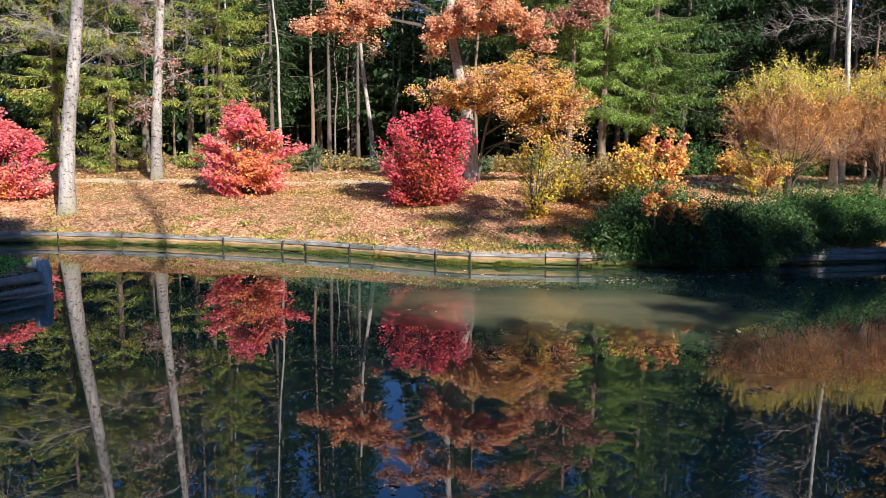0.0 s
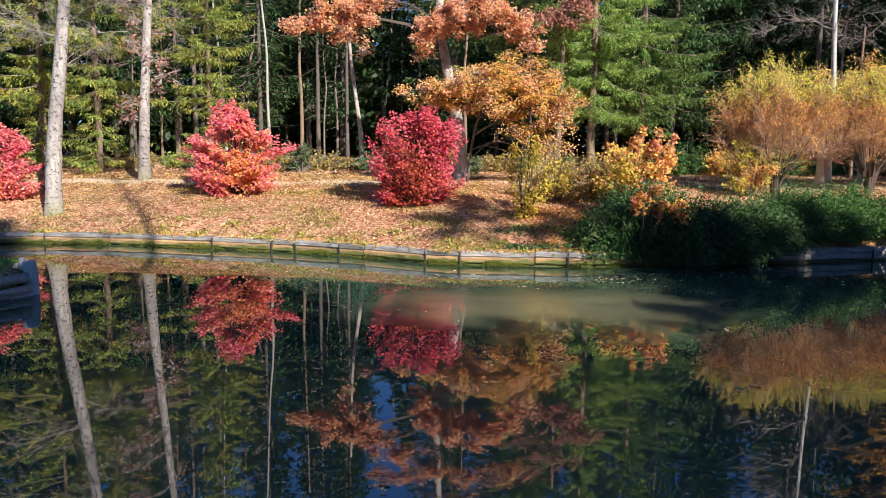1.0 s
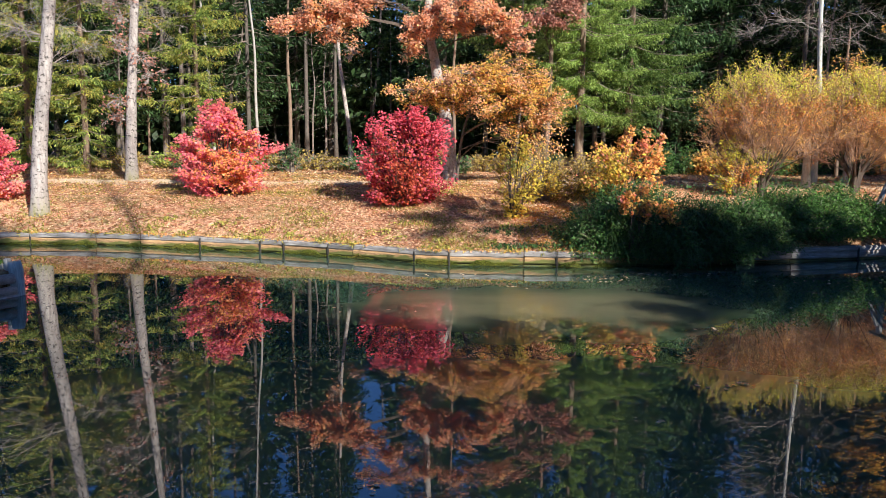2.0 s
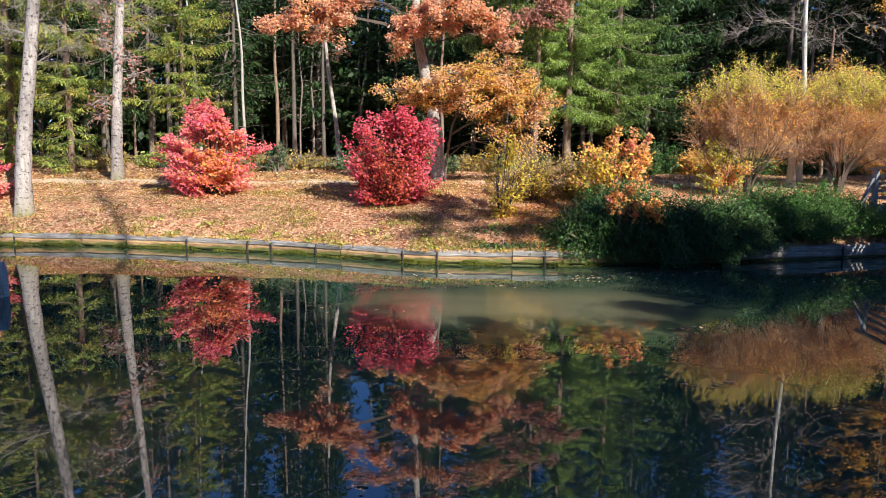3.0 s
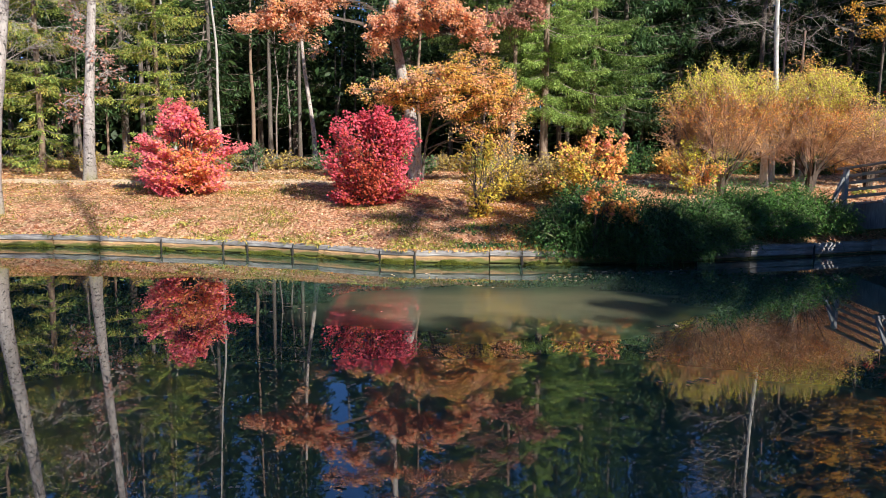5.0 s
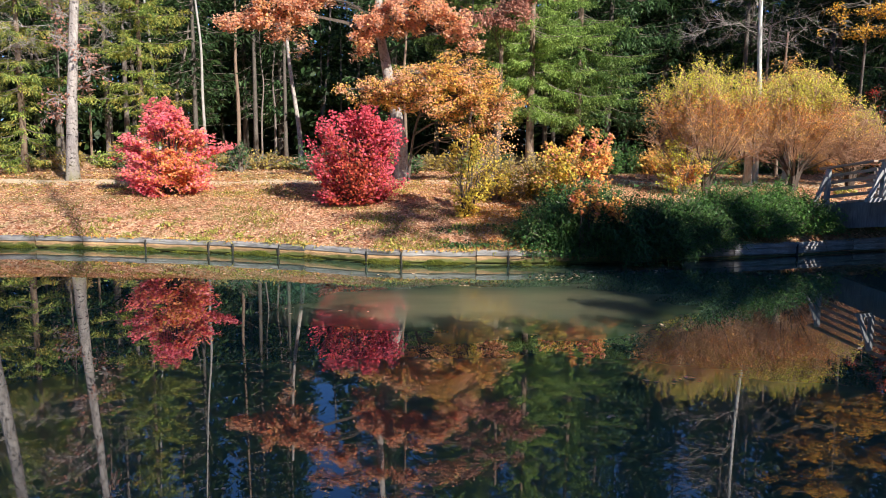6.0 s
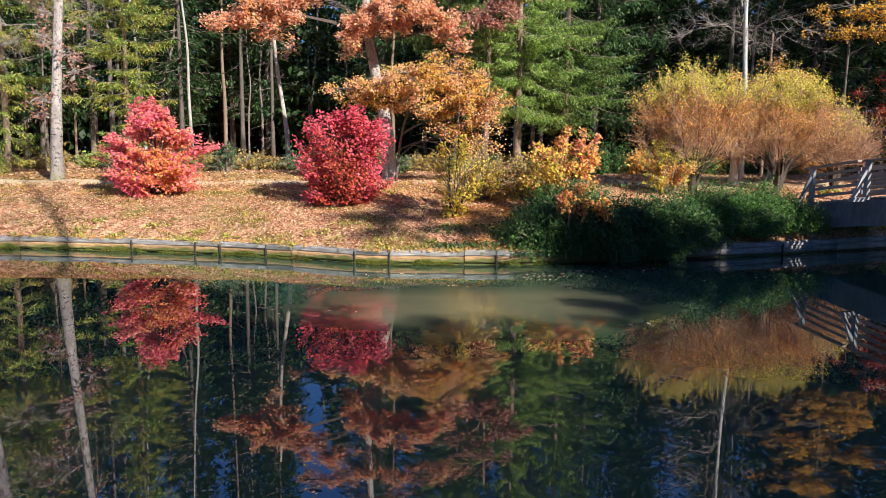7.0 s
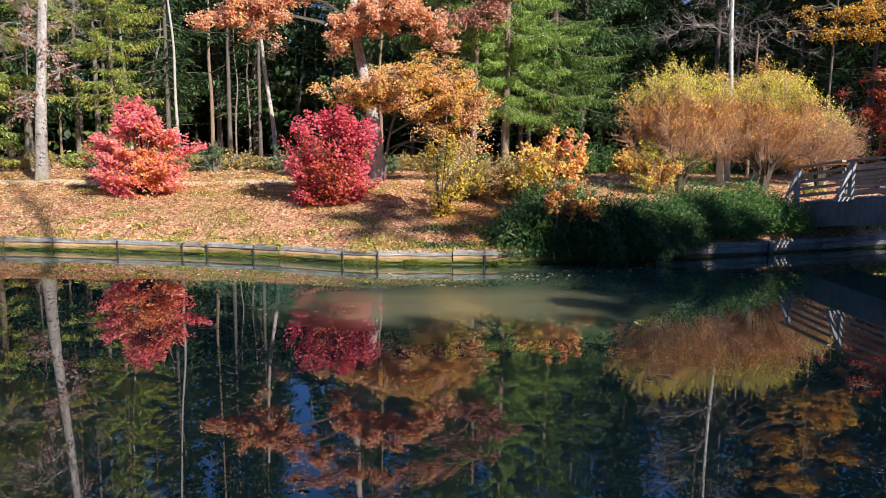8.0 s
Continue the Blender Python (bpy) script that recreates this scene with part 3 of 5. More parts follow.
def vase_shrub(name, x, y, height, rx, ry, stems, leaves, leaf, leaf_mat, label, seed, inner=None, low=0.12, skirt=0.15, top=1.0, twig=TWIG, category="shrub", lift=0.55, spikes=0, droop=0.1, wide=0.6, heart=0.45):
    """A many-stemmed shrub that fans up from its foot."""
    rng = rng_for(seed)
    ob = thing(name, x, y, label, category)
    a = rng.uniform(0, 2 * math.pi, stems)
    q = np.sqrt(rng.uniform(0.02, 1.0, stems))
    hh = height * (low + (top - low) * rng.uniform(0.0, 1.0, stems) ** lift * np.sqrt(np.clip(1.08 - q**2.6, 0.03, 1)))
    end = np.stack([np.cos(a) * q * rx, np.sin(a) * q * ry, hh], 1)
    if spikes:
        end[:spikes, :2] *= 0.35
        end[:spikes, 2] = height * rng.uniform(0.98, 1.05, spikes)
    foot = np.stack([np.cos(a) * 0.12 * q, np.sin(a) * 0.12 * q, np.zeros(stems)], 1)
    mid = foot * 0.5 + end * 0.5 + np.stack([-np.cos(a) * 0.12 * rx * q, -np.sin(a) * 0.12 * ry * q, 0.06 * height * np.ones(stems)], 1) + rng.normal(size=(stems, 3)) * 0.05
    sticks = [stick_quads(foot, mid, 0.020, 0.013), stick_quads(mid, end, 0.013, 0.004)]
    k = stems * 7
    i = rng.integers(0, stems, k)
    u = rng.uniform(0.0, 1.0, (k, 1))
    root = np.where(u < 0.35, foot[i] * (0.35 - u) / 0.35 * 0.4 + mid[i] * (1 - (0.35 - u) / 0.35 * 0.4), mid[i] * (1 - (u - 0.35) / 0.65) + end[i] * (u - 0.35) / 0.65)
    d = unit(end[i] - mid[i] + rng.normal(size=(k, 3)) * 0.55 * np.array([1, 1, 0.7]))
    tip = root + d * rng.uniform(0.12, 0.42, (k, 1)) * (height / 3.0) ** 0.5
    sticks.append(stick_quads(root, tip, 0.006, 0.002))
    m = max(1, leaves // k)
    v = rng.uniform(0.1, 1.1, (k, m, 1))
    at = (root[:, None] * (1 - v) + tip[:, None] * v + rng.normal(size=(k, m, 3)) * 0.035).reshape(-1, 3)
    at[:, 2] = np.maximum(at[:, 2], 0.05)
    head = np.repeat(d[:, None], m, 1).reshape(-1, 3) * 0.5
    part_mesh("stem_frame", quad_mesh("stem_frame", sticks), twig, ob)
    if inner is not None:
        depth = np.sqrt((at[:, 0] / rx) ** 2 + ((at[:, 2] / height - 0.36) / 0.45) ** 2)
        core = depth + rng.normal(size=len(at)) * 0.22 < heart
        part_mesh("inner_foliage", quad_mesh("inner_foliage", leaf_quads(at[core], leaf, rng, droop, wide, head[core])), inner, ob)
        at, head = at[~core], head[~core]
    part_mesh("foliage", quad_mesh("foliage", leaf_quads(at, leaf, rng, droop, wide, head)), leaf_mat, ob)
    return ob


def spray_shrub(name, x, y, height, outline, squash, sprays, per, leaf, leaf_mat, inner, label, seed, slope=0.15, spikes=(), heart=0.5, heart_at=(0.15, 0.42), lean=0.0, flat=0.03, low=0.04):
    """A shrub of flattened leafy sprays on fanning stems. outline: (share of the height, radius); slope: how steeply the sprays rise; spikes: leafy top shoots (x, height)."""
    rng = rng_for(seed)
    ob = thing(name, x, y, label, "shrub")
    hs, rs = zip(*outline)
    boughs = sprays // 6
    of = np.arange(sprays) % boughs
    h = (low + (0.96 - low) * (rng.permutation(boughs) + rng.random(boughs)) / boughs)[of] + rng.normal(size=sprays) * 0.028
    a = rng.uniform(0, 2 * math.pi, boughs)[of] + rng.normal(size=sprays) * 0.16
    r = np.interp(h, hs, rs) * (rng.uniform(0.4, 1.2, boughs) ** 0.7)[of] * rng.uniform(0.72, 1.08, sprays)
    out = np.stack([np.cos(a), np.sin(a) * squash, 0 * a], 1)
    tip = out * r[:, None] + np.stack([lean * h, 0 * h, h * height], 1)
    start = tip - out * (r * 0.55)[:, None] - np.array([0, 0, 1.0]) * (r * (0.12 + slope))[:, None]
    start[:, 2] = np.maximum(start[:, 2], 0.05)
    stem_foot = out * 0.10
    knee = stem_foot * 0.4 + start * 0.6 + np.array([0, 0, 0.05 * height]) + rng.normal(size=(sprays, 3)) * 0.04
    sticks = [stick_quads(stem_foot[::6], knee[::6], 0.017, 0.012), stick_quads(knee[::6], start[::6], 0.012, 0.008), stick_quads(start, tip, 0.008, 0.003)]
    u = rng.uniform(0.0, 1.05, (sprays, per, 1)) ** 0.8
    side = np.stack([-np.sin(a), np.cos(a), 0 * a], 1)[:, None]
    width = (0.05 + 0.085 * np.interp(h, [0, 0.5, 1], [1.2, 1.2, 0.6]))[:, None, None] * (1.15 - 0.75 * u)
    off = rng.normal(size=(sprays, per, 1))
    at = start[:, None] * (1 - u) + tip[:, None] * u + side * off * width + rng.normal(size=(sprays, per, 3)) * [0.02, 0.02, flat]
    at[..., 2] -= 0.06 * np.abs(off[..., 0]) * width[..., 0] / 0.1
    head = unit(tip - start)[:, None] * 0.6 + side * np.sign(off) * 0.5 + 0 * u
    at, head = at.reshape(-1, 3), head.reshape(-1, 3)
    for sx, sh in spikes:
        n = 150
        v = rng.uniform(0, 1, n)
        at = np.concatenate([at, np.stack([sx + 0.10 * (v - 1) + rng.normal(size=n) * 0.055, rng.normal(size=n) * 0.06, sh - 0.75 * (1 - v)], 1)])
        head = np.concatenate([head, np.tile([0.0, 0, 0.6], (n, 1)) + rng.normal(size=(n, 3)) * 0.3])
        p, q = np.array([[sx * 0.4, 0, sh - 1.5]]), np.array([[sx, 0, sh]])
        sticks.append(stick_quads(p, q, 0.012, 0.004))
    at[:, 2] = np.maximum(at[:, 2], 0.04)
    tagged(part_mesh("stem_frame", quad_mesh("stem_frame", sticks), BARK_DARK, ob), kind="stuff")
    wide = max(rs)
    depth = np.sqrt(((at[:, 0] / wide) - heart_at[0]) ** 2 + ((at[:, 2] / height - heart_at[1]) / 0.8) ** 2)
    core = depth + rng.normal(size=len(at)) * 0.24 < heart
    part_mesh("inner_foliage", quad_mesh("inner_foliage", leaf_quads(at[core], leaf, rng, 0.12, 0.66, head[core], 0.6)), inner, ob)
    part_mesh("foliage", quad_mesh("foliage", leaf_quads(at[~core], leaf, rng, 0.12, 0.66, head[~core], 0.6)), leaf_mat, ob)
    return ob


def mound_shrub(name, x, y, rx, ry, height, leaves, leaf, leaf_mat, label, seed, blades=0, category="shrub", z=None):
    """A dense evergreen mound, its leaves in overlapping sprays."""
    rng = rng_for(seed)
    ob = thing(name, x, y, label, category, z=z)
    k = leaves // 14
    a = rng.uniform(0, 2 * math.pi, k)
    e = np.arcsin(rng.uniform(-0.1, 1.0, k))
    rad = rng.uniform(0.62, 1.0, k)
    lump = 1 + 0.16 * np.sin(3 * a + seed) * np.cos(2.3 * e) + 0.10 * np.sin(7 * a + 2 * seed)
    tip = np.stack([np.cos(a) * np.cos(e) * rx, np.sin(a) * np.cos(e) * ry, np.sin(e) * height], 1) * (rad * lump)[:, None]
    tip[:, 2] = np.maximum(tip[:, 2], 0.08)
    tip[:, 2] -= 0.30 * np.clip(-tip[:, 1] / ry - 0.5, 0, 1) * (0.0 if z is None else 1.0)
    root = tip * np.array([0.45, 0.45, 0.5])
    sticks = [stick_quads(root[::3] * 0.1, root[::3], 0.016, 0.010), stick_quads(root[::3], tip[::3], 0.010, 0.003)]
    u = rng.uniform(0.35, 1.08, (k, 14, 1))
    at = (root[:, None] * (1 - u) + tip[:, None] * u + rng.normal(size=(k, 14, 3)) * 0.06).reshape(-1, 3)
    head = np.repeat(unit(tip - root)[:, None], 14, 1).reshape(-1, 3) * 0.7
    part_mesh("stem_frame", quad_mesh("stem_frame", sticks), TWIG, ob)
    part_mesh("foliage", quad_mesh("foliage", leaf_quads(at, leaf, rng, 0.35, 0.5, head)), leaf_mat, ob)
    if blades:
        s = tip[rng.integers(0, k, blades)] * 0.9
        w = unit(np.stack([s[:, 0], s[:, 1] - 0.5 * ry, 0.6 + 0 * s[:, 2]], 1) + rng.normal(size=(blades, 3)) * 0.4)
        L = rng.uniform(0.3, 0.85, (blades, 1))
        m1, m2 = s + w * L * 0.55, s + w * L * 0.95 - np.array([0, 0, 0.45]) * L
        tagged(part_mesh("grassy_fringe", quad_mesh("grassy_fringe", [stick_quads(s, m1, 0.005, 0.006), stick_quads(m1, m2, 0.006, 0.0015)]), LEAF_BLADE, ob), kind="stuff")
    return ob


# ---- the retaining wall ----


def plank(length, thick, tall, rng, wear):
    """A sawn timber with worn, wavy edges, lying along x."""
    bm = bmesh.new()
    n = max(5, int(length / 0.16))
    b = 0.22 * min(thick, tall)
    hy, hz = thick / 2, tall / 2
    shape = ((-hy, -hz + b), (-hy, hz - b), (-hy + b, hz), (hy - b, hz), (hy, hz - b), (hy, -hz + b), (hy - b, -hz), (-hy + b, -hz))
    rows = []
    for i in range(n + 1):
        x = length * (i / n - 0.5)
        rows.append([bm.verts.new((x + rng.normal() * 0.003, y + rng.normal() * wear, z + rng.normal() * wear * 0.7)) for y, z in shape])
    for p, q in zip(rows, rows[1:]):
        for k in range(8):
            bm.faces.new((p[k], q[k], q[(k + 1) % 8], p[(k + 1) % 8]))
    bm.faces.new(rows[0])
    bm.faces.new(rows[-1][::-1])
    return bm


def far_wall():
    """Timber-faced edge of the far bank: capping beams, lower boards and dark posts, piece by piece."""
    ob = tagged(new("retaining_wall"), "low weathered timber retaining wall with moss along the waterline", "retaining wall", kind="structure")
    rng = rng_for(5)
    line = FAR_LINE
    joints = (-16, -14.2, -12.1, -9.9, -8.2, -7.0, -5.4, -3.85, -3.25, -2.15, -1.55, -0.15, 0.6, 2.2, 2.9, 3.9, 5.5, 7.0, 8.4, 10.2, 12.0, 13.9, 16.0, 18.0, 20.0)
    posted = {-9.9, -5.4, -3.85, -3.25, -2.15, -0.15, 0.6, 2.9, 7.0, 10.2}

    def point(x):
        return np.array([x, np.interp(x, line[:, 0], line[:, 1])])

    for x0, x1 in zip(joints, joints[1:]):
        a, b = point(x0), point(x1)
        v = b - a
        L = float(np.hypot(*v))
        turn = math.degrees(math.atan2(v[1], v[0]))
        mid = (a + b) / 2
        n = np.array([-v[1], v[0]]) / L
        lift = 0.02 * np.clip((mid[0] + 4) / 8, 0, 1.5)
        # right end goes grey to carry the sky-lit shade on its boards
        for name, z, h, thick, back, mat in (("capping_beam", 0.235, 0.125, 0.20, 0.10, TIMBER), ("board", 0.098, 0.150, 0.185, 0.098, TIMBER_LOW if mid[0] < 7.5 else TIMBER), ("board", -0.10, 0.22, 0.15, 0.115, TIMBER_WET)):
            piece = part(name, plank(L - rng.uniform(0.012, 0.03), thick, h, rng, 0.007), mat, ob)
            piece.matrix_world = pose(*(mid + n * (back + rng.uniform(-0.012, 0.010))), z + lift + rng.uniform(-0.008, 0.006), rng.uniform(-2.5, 2.5), rng.uniform(-0.3, 0.3), turn)
        if x0 in posted:
            bm = bmesh.new()
            top = rng.uniform(0.24, 0.29)
            tube(bm, [(0, 0, -0.5), (0.006, 0, 0.0), (0, 0.004, top * 0.6), (0.005, 0, top)], [0.034, 0.034, 0.031, 0.024], 7, 0.4)
            piece = part("post", bm, TIMBER_POST, ob)
            piece.matrix_world = pose(a[0], a[1] + 0.008, 0, rng.uniform(-2, 2), rng.uniform(-3, 3), rng.uniform(0, 180))
    return ob


far_wall()


def wall_fringe():
    """Moss in ragged cushions along the waterline, and leaves and grass hanging over the top of the timber."""
    rng = rng_for(6)
    n = 24000
    x = rng.uniform(-10.5, 4.2, n)
    cover = np.sin(1.9 * x) + np.sin(4.3 * x + 1) + 0.7 * np.sin(9.7 * x + 2) + 0.25
    top = 0.035 + 0.075 * np.clip(cover, 0, 1.4)
    z = -0.02 + top * rng.random(n) ** 0.8
    ok = (cover + rng.normal(size=n) * 0.5 > -0.2)
    y = np.interp(x, FAR_LINE[:, 0], FAR_LINE[:, 1]) - 0.012 * rng.random(n)
    at = np.stack([x, y, z], 1)[ok]
    tagged(part_mesh("moss_fringe", quad_mesh("moss_fringe", leaf_quads(at, 0.022, rng, 0.3, 0.8)), MOSS), "bright green moss along the timber waterline", "moss", kind="stuff")
    n = 1500
    x = rng.uniform(-14, 4.0, n)
    thick = 0.5 + 0.5 * np.sin(2.7 * x) * np.sin(1.1 * x + 2)
    ok = rng.random(n) < thick
    x = x[ok]
    at = np.stack([x, np.interp(x, FAR_LINE[:, 0], FAR_LINE[:, 1]) + rng.uniform(-0.03, 0.12, len(x)), 0.30 + 0.05 * rng.random(len(x))], 1)
    tagged(part_mesh("overhanging_leaves", quad_mesh("overhanging_leaves", leaf_quads(at, 0.055, rng, 0.5, 0.6, np.array([0, -0.5, 0.0]))), LEAF_RUST), "dry leaves hanging over the timber edge", "fallen leaves", kind="stuff")
    n = 1500
    x = rng.uniform(-12, 3.6, n)
    ok = np.sin(3.1 * x + 1) + np.sin(7.3 * x) + rng.normal(size=n) * 0.5 > 0.4
    x = x[ok]
    at = np.stack([x, np.interp(x, FAR_LINE[:, 0], FAR_LINE[:, 1]) + rng.uniform(0.0, 0.14, len(x)), 0.30 + 0 * x], 1)
    tagged(part_mesh("edge_grass", quad_mesh("edge_grass", leaf_quads(at, 0.14, rng, -0.5, 0.16, np.array([0, -0.6, 0.3]))), GRASS), "thin grass leaning over the timber edge", "grass", kind="stuff")


wall_fringe()


def log_spit():
    """The corner of the side bank: stacked logs held by a stump post, with grassy soil behind."""
    bm = bmesh.new()
    a, b, c, d = Vector((-6.60, 11.98, 0)), Vector((-10.0, 5.2, 0)), Vector((-17, 7, 0)), Vector((-15, 14.9, 0))
    n = 18
    grid = [[None] * (n + 1) for _ in range(n + 1)]
    inward = (d - a).normalized()
    for i in range(n + 1):
        for k in range(n + 1):
            p = (a.lerp(b, i / n)).lerp(d.lerp(c, i / n), max(0, k - 1) / (n - 1))
            p += inward * 0.16
            p.z = -0.5 if k == 0 else 0.36 + 0.26 * min(1, (k - 1) / 2) + 0.04 * noise.noise(p * 1.3)
            if i == 0:
                p.z = -0.5 if k == 0 else 0.40
            grid[i][k] = bm.verts.new(p)
    for i in range(n):
        for k in range(n):
            bm.faces.new((grid[i][k], grid[i][k + 1], grid[i + 1][k + 1], grid[i + 1][k]))
    tagged(part("spit_ground", bm, GROUND), "grassy soil of the side bank behind the log edging", "ground", kind="structure")
    wall = tagged(new("log_edging"), "old grey log edging held by a stump post at the water", "log edging", kind="structure")
    way = (b - a).normalized()
    for i, z in enumerate((-0.26, -0.08, 0.10, 0.28)):
        bm = bmesh.new()
        pts = [a + way * (0.10 + 7.0 * k / 10) + Vector((0.05 - 0.03 * i + 0.025 * math.sin(i * 3 + k), 0, z + 0.015 * math.sin(k * 1.7 + 2 * i) - 0.004 * k)) for k in range(11)]
        tube(bm, pts, [0.078 + 0.012 * math.sin(k * 2.1 + i) for k in range(11)], 14, 0.5)
        part("log", bm, LOG, wall)
    back = (d - a).normalized()
    bm = bmesh.new()
    tube(bm, [a + back * (0.1 + 0.9 * k) + Vector((0, 0.03, 0.42 + 0.02 * math.sin(k))) for k in range(8)], [0.07] * 8, 10, 0.15)
    part("log", bm, LOG, wall)
    for dx, dy, top, r in ((-0.06, 0.0, 0.56, 0.105), (-0.20, 0.05, 0.60, 0.06)):
        bm = bmesh.new()
        tube(bm, [(a.x + dx + 0.02, a.y + dy, -0.7), (a.x + dx, a.y + dy, 0.0), (a.x + dx - 0.01, a.y + dy, 0.4), (a.x + dx - 0.03, a.y + dy, top)], [r * 1.05, r, r * 1.02, r * 0.82], 10, 0.25)
        part("post", bm, LOG_POST, wall)
    return wall


log_spit()


# ---- the footbridge ----


def footbridge():
    """Two railings of posts, braces and boards on side beams, with a plank deck."""
    ob = tagged(new("footbridge"), "weathered wooden footbridge with grey braced posts and brown rails", "footbridge")
    ob.matrix_world = pose(11.60, 17.72, 1.16, 0, 0, -90 + 13)
    LEN, WIDE = 9.0, 1.7

    def arch(u):
        return 0.44 * math.sin(math.pi * u / LEN)

    for side in (0, WIDE):
        bm = bmesh.new()
        rows = [[bm.verts.new((u, side + dy, arch(u) - 0.27 + dz)) for dy, dz in ((-0.07, -0.40), (0.07, -0.40), (0.07, 0.23), (-0.07, 0.23))] for u in np.linspace(-0.5, LEN, 14)]
        for p, q in zip(rows, rows[1:]):
            for k in range(4):
                bm.faces.new((p[k], p[(k + 1) % 4], q[(k + 1) % 4], q[k]))
        bm.faces.new(rows[0][::-1])
        bm.faces.new(rows[-1])
        part("side_beam", bm, BRIDGE_BEAM, ob)
        out = -1 if side == 0 else 1
        for u in np.arange(0.12, LEN, 1.6):
            bm = bmesh.new()
            box(bm, (0.11, 0.10, 0.94), Matrix.Translation((u, side + out * 0.0, arch(u) + 0.42)), 0.008)
            post = part("post", bm, BRIDGE_GREY, ob)
            bm = bmesh.new()
            foot, head = Vector((u - 0.02, side + out * 0.36, arch(u) + 0.02)), Vector((u, side + out * 0.06, arch(u) + 0.68))
            d = head - foot
            box(bm, (0.10, 0.06, d.length), Matrix.Translation((foot + head) / 2) @ d.to_track_quat("Z", "X").to_matrix().to_4x4() , 0.006)
            part("brace", bm, BRIDGE_GREY, post)
            bm = bmesh.new()
            box(bm, (0.12, 0.55, 0.10), Matrix.Translation((u, side + out * 0.2, arch(u) - 0.03)), 0.006)
            part("outrigger", bm, BRIDGE_GREY, post)
        for h, depth, tall in ((0.90, 0.14, 0.05), (0.70, 0.035, 0.075), (0.52, 0.035, 0.075), (0.34, 0.035, 0.075), (0.16, 0.035, 0.075)):
            for u in np.arange(0.0, LEN - 0.5, 1.6):
                a = math.degrees(math.atan2(arch(u + 1.6) - arch(u), 1.6))
                bm = bmesh.new()
                box(bm, (1.6, depth, tall), Matrix.Translation((u + 0.8 - (0.12 if u == 0 else 0), side - out * (0.075 if h < 0.85 else 0), (arch(u) + arch(u + 1.6)) / 2 + h)) @ pose(0, 0, 0, 0, -a, 0), 0.005)
                part("handrail" if h > 0.85 else "rail_board", bm, BRIDGE_RAIL, ob)
    for u in np.arange(-0.45, LEN, 0.17):
        bm = bmesh.new()
        box(bm, (0.155, WIDE - 0.16, 0.045), Matrix.Translation((u, WIDE / 2, arch(u) + 0.0)), 0.004)
        part("plank", bm, BRIDGE_RAIL, ob)
    return ob


footbridge()

# ---- shrubs on the bank ----
spray_shrub("burning_bush", -5.62, 20.9, 2.55, [(0, 0.9), (0.1, 1.2), (0.42, 1.42), (0.55, 1.46), (0.72, 1.22), (0.84, 0.72), (1.0, 0.25)], 0.9, 330, 52, 0.083, LEAF_PINK, LEAF_AMBER,
            "pink-red autumn shrub in flat sprays, amber leaves inside", 11, 0.02, ((-0.55, 2.5), (-0.36, 2.66), (-0.02, 2.70)), 0.34, (0.20, 0.36))
spray_shrub("burning_bush", -0.55, 19.15, 2.45, [(0, 0.55), (0.1, 1.02), (0.3, 1.32), (0.6, 1.30), (0.8, 1.15), (0.92, 0.85), (1.0, 0.5)], 0.9, 378, 40, 0.085, LEAF_CRIMSON, LEAF_RED_SHADE,
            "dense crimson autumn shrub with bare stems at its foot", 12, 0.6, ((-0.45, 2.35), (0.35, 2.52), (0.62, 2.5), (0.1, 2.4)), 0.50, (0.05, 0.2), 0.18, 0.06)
spray_shrub("burning_bush", -12.55, 20.7, 2.2, [(0, 1.0), (0.15, 1.45), (0.45, 1.6), (0.7, 1.35), (0.9, 0.8), (1.0, 0.4)], 0.8, 300, 52, 0.085, LEAF_PINK, LEAF_AMBER,
            "coral-red autumn shrub beside the grey trunk", 13, 0.2, ((0.1, 2.5), (-0.3, 2.45)), 0.30, (0.0, 0.12))
spray_shrub("yellow_shrub", 2.3, 17.65, 1.95, [(0, 0.2), (0.15, 0.35), (0.4, 0.8), (0.7, 1.0), (0.9, 0.75), (1.0, 0.4)], 0.9, 126, 12, 0.08, LEAF_YELLOW, LEAF_YELLOW,
            "sparse yellow-green shrub with thin dark stems", 14, 0.35, ((0.2, 2.0), (-0.3, 1.85)), 0.3)
vase_shrub("yellow_shrub", 3.3, 19.4, 1.5, 1.0, 0.9, 60, 4600, 0.066, LEAF_BROWN, "loose ochre shrub over fallen leaves", 15, LEAF_YELLOW, heart=0.55)
vase_shrub("yellow_shrub", 4.5, 19.6, 1.3, 0.8, 0.8, 50, 3600, 0.066, LEAF_BROWN, "loose ochre shrub over fallen leaves", 18, LEAF_YELLOW, heart=0.5)
spray_shrub("flame_shrub", 5.0, 17.9, 1.95, [(0, 0.4), (0.3, 0.9), (0.55, 1.35), (0.75, 1.4), (0.9, 1.0), (1.0, 0.5)], 0.8, 252, 20, 0.09, LEAF_FLAME, LEAF_YELLOW,
            "flame-orange shrub rising behind evergreen bushes", 116, 0.2, ((0.15, 2.2), (0.6, 2.15), (0.95, 2.0)), 0.34, (-0.35, 0.6), 0.2)
spray_shrub("flame_shrub", 4.55, 15.2, 1.5, [(0, 0.05), (0.45, 0.12), (0.6, 0.45), (0.85, 0.6), (1.0, 0.35)], 0.5, 42, 18, 0.08, LEAF_FLAME, LEAF_RUST, "orange leaves showing through the evergreen bushes", 19, 0.05, (), 0.2, low=0.58)
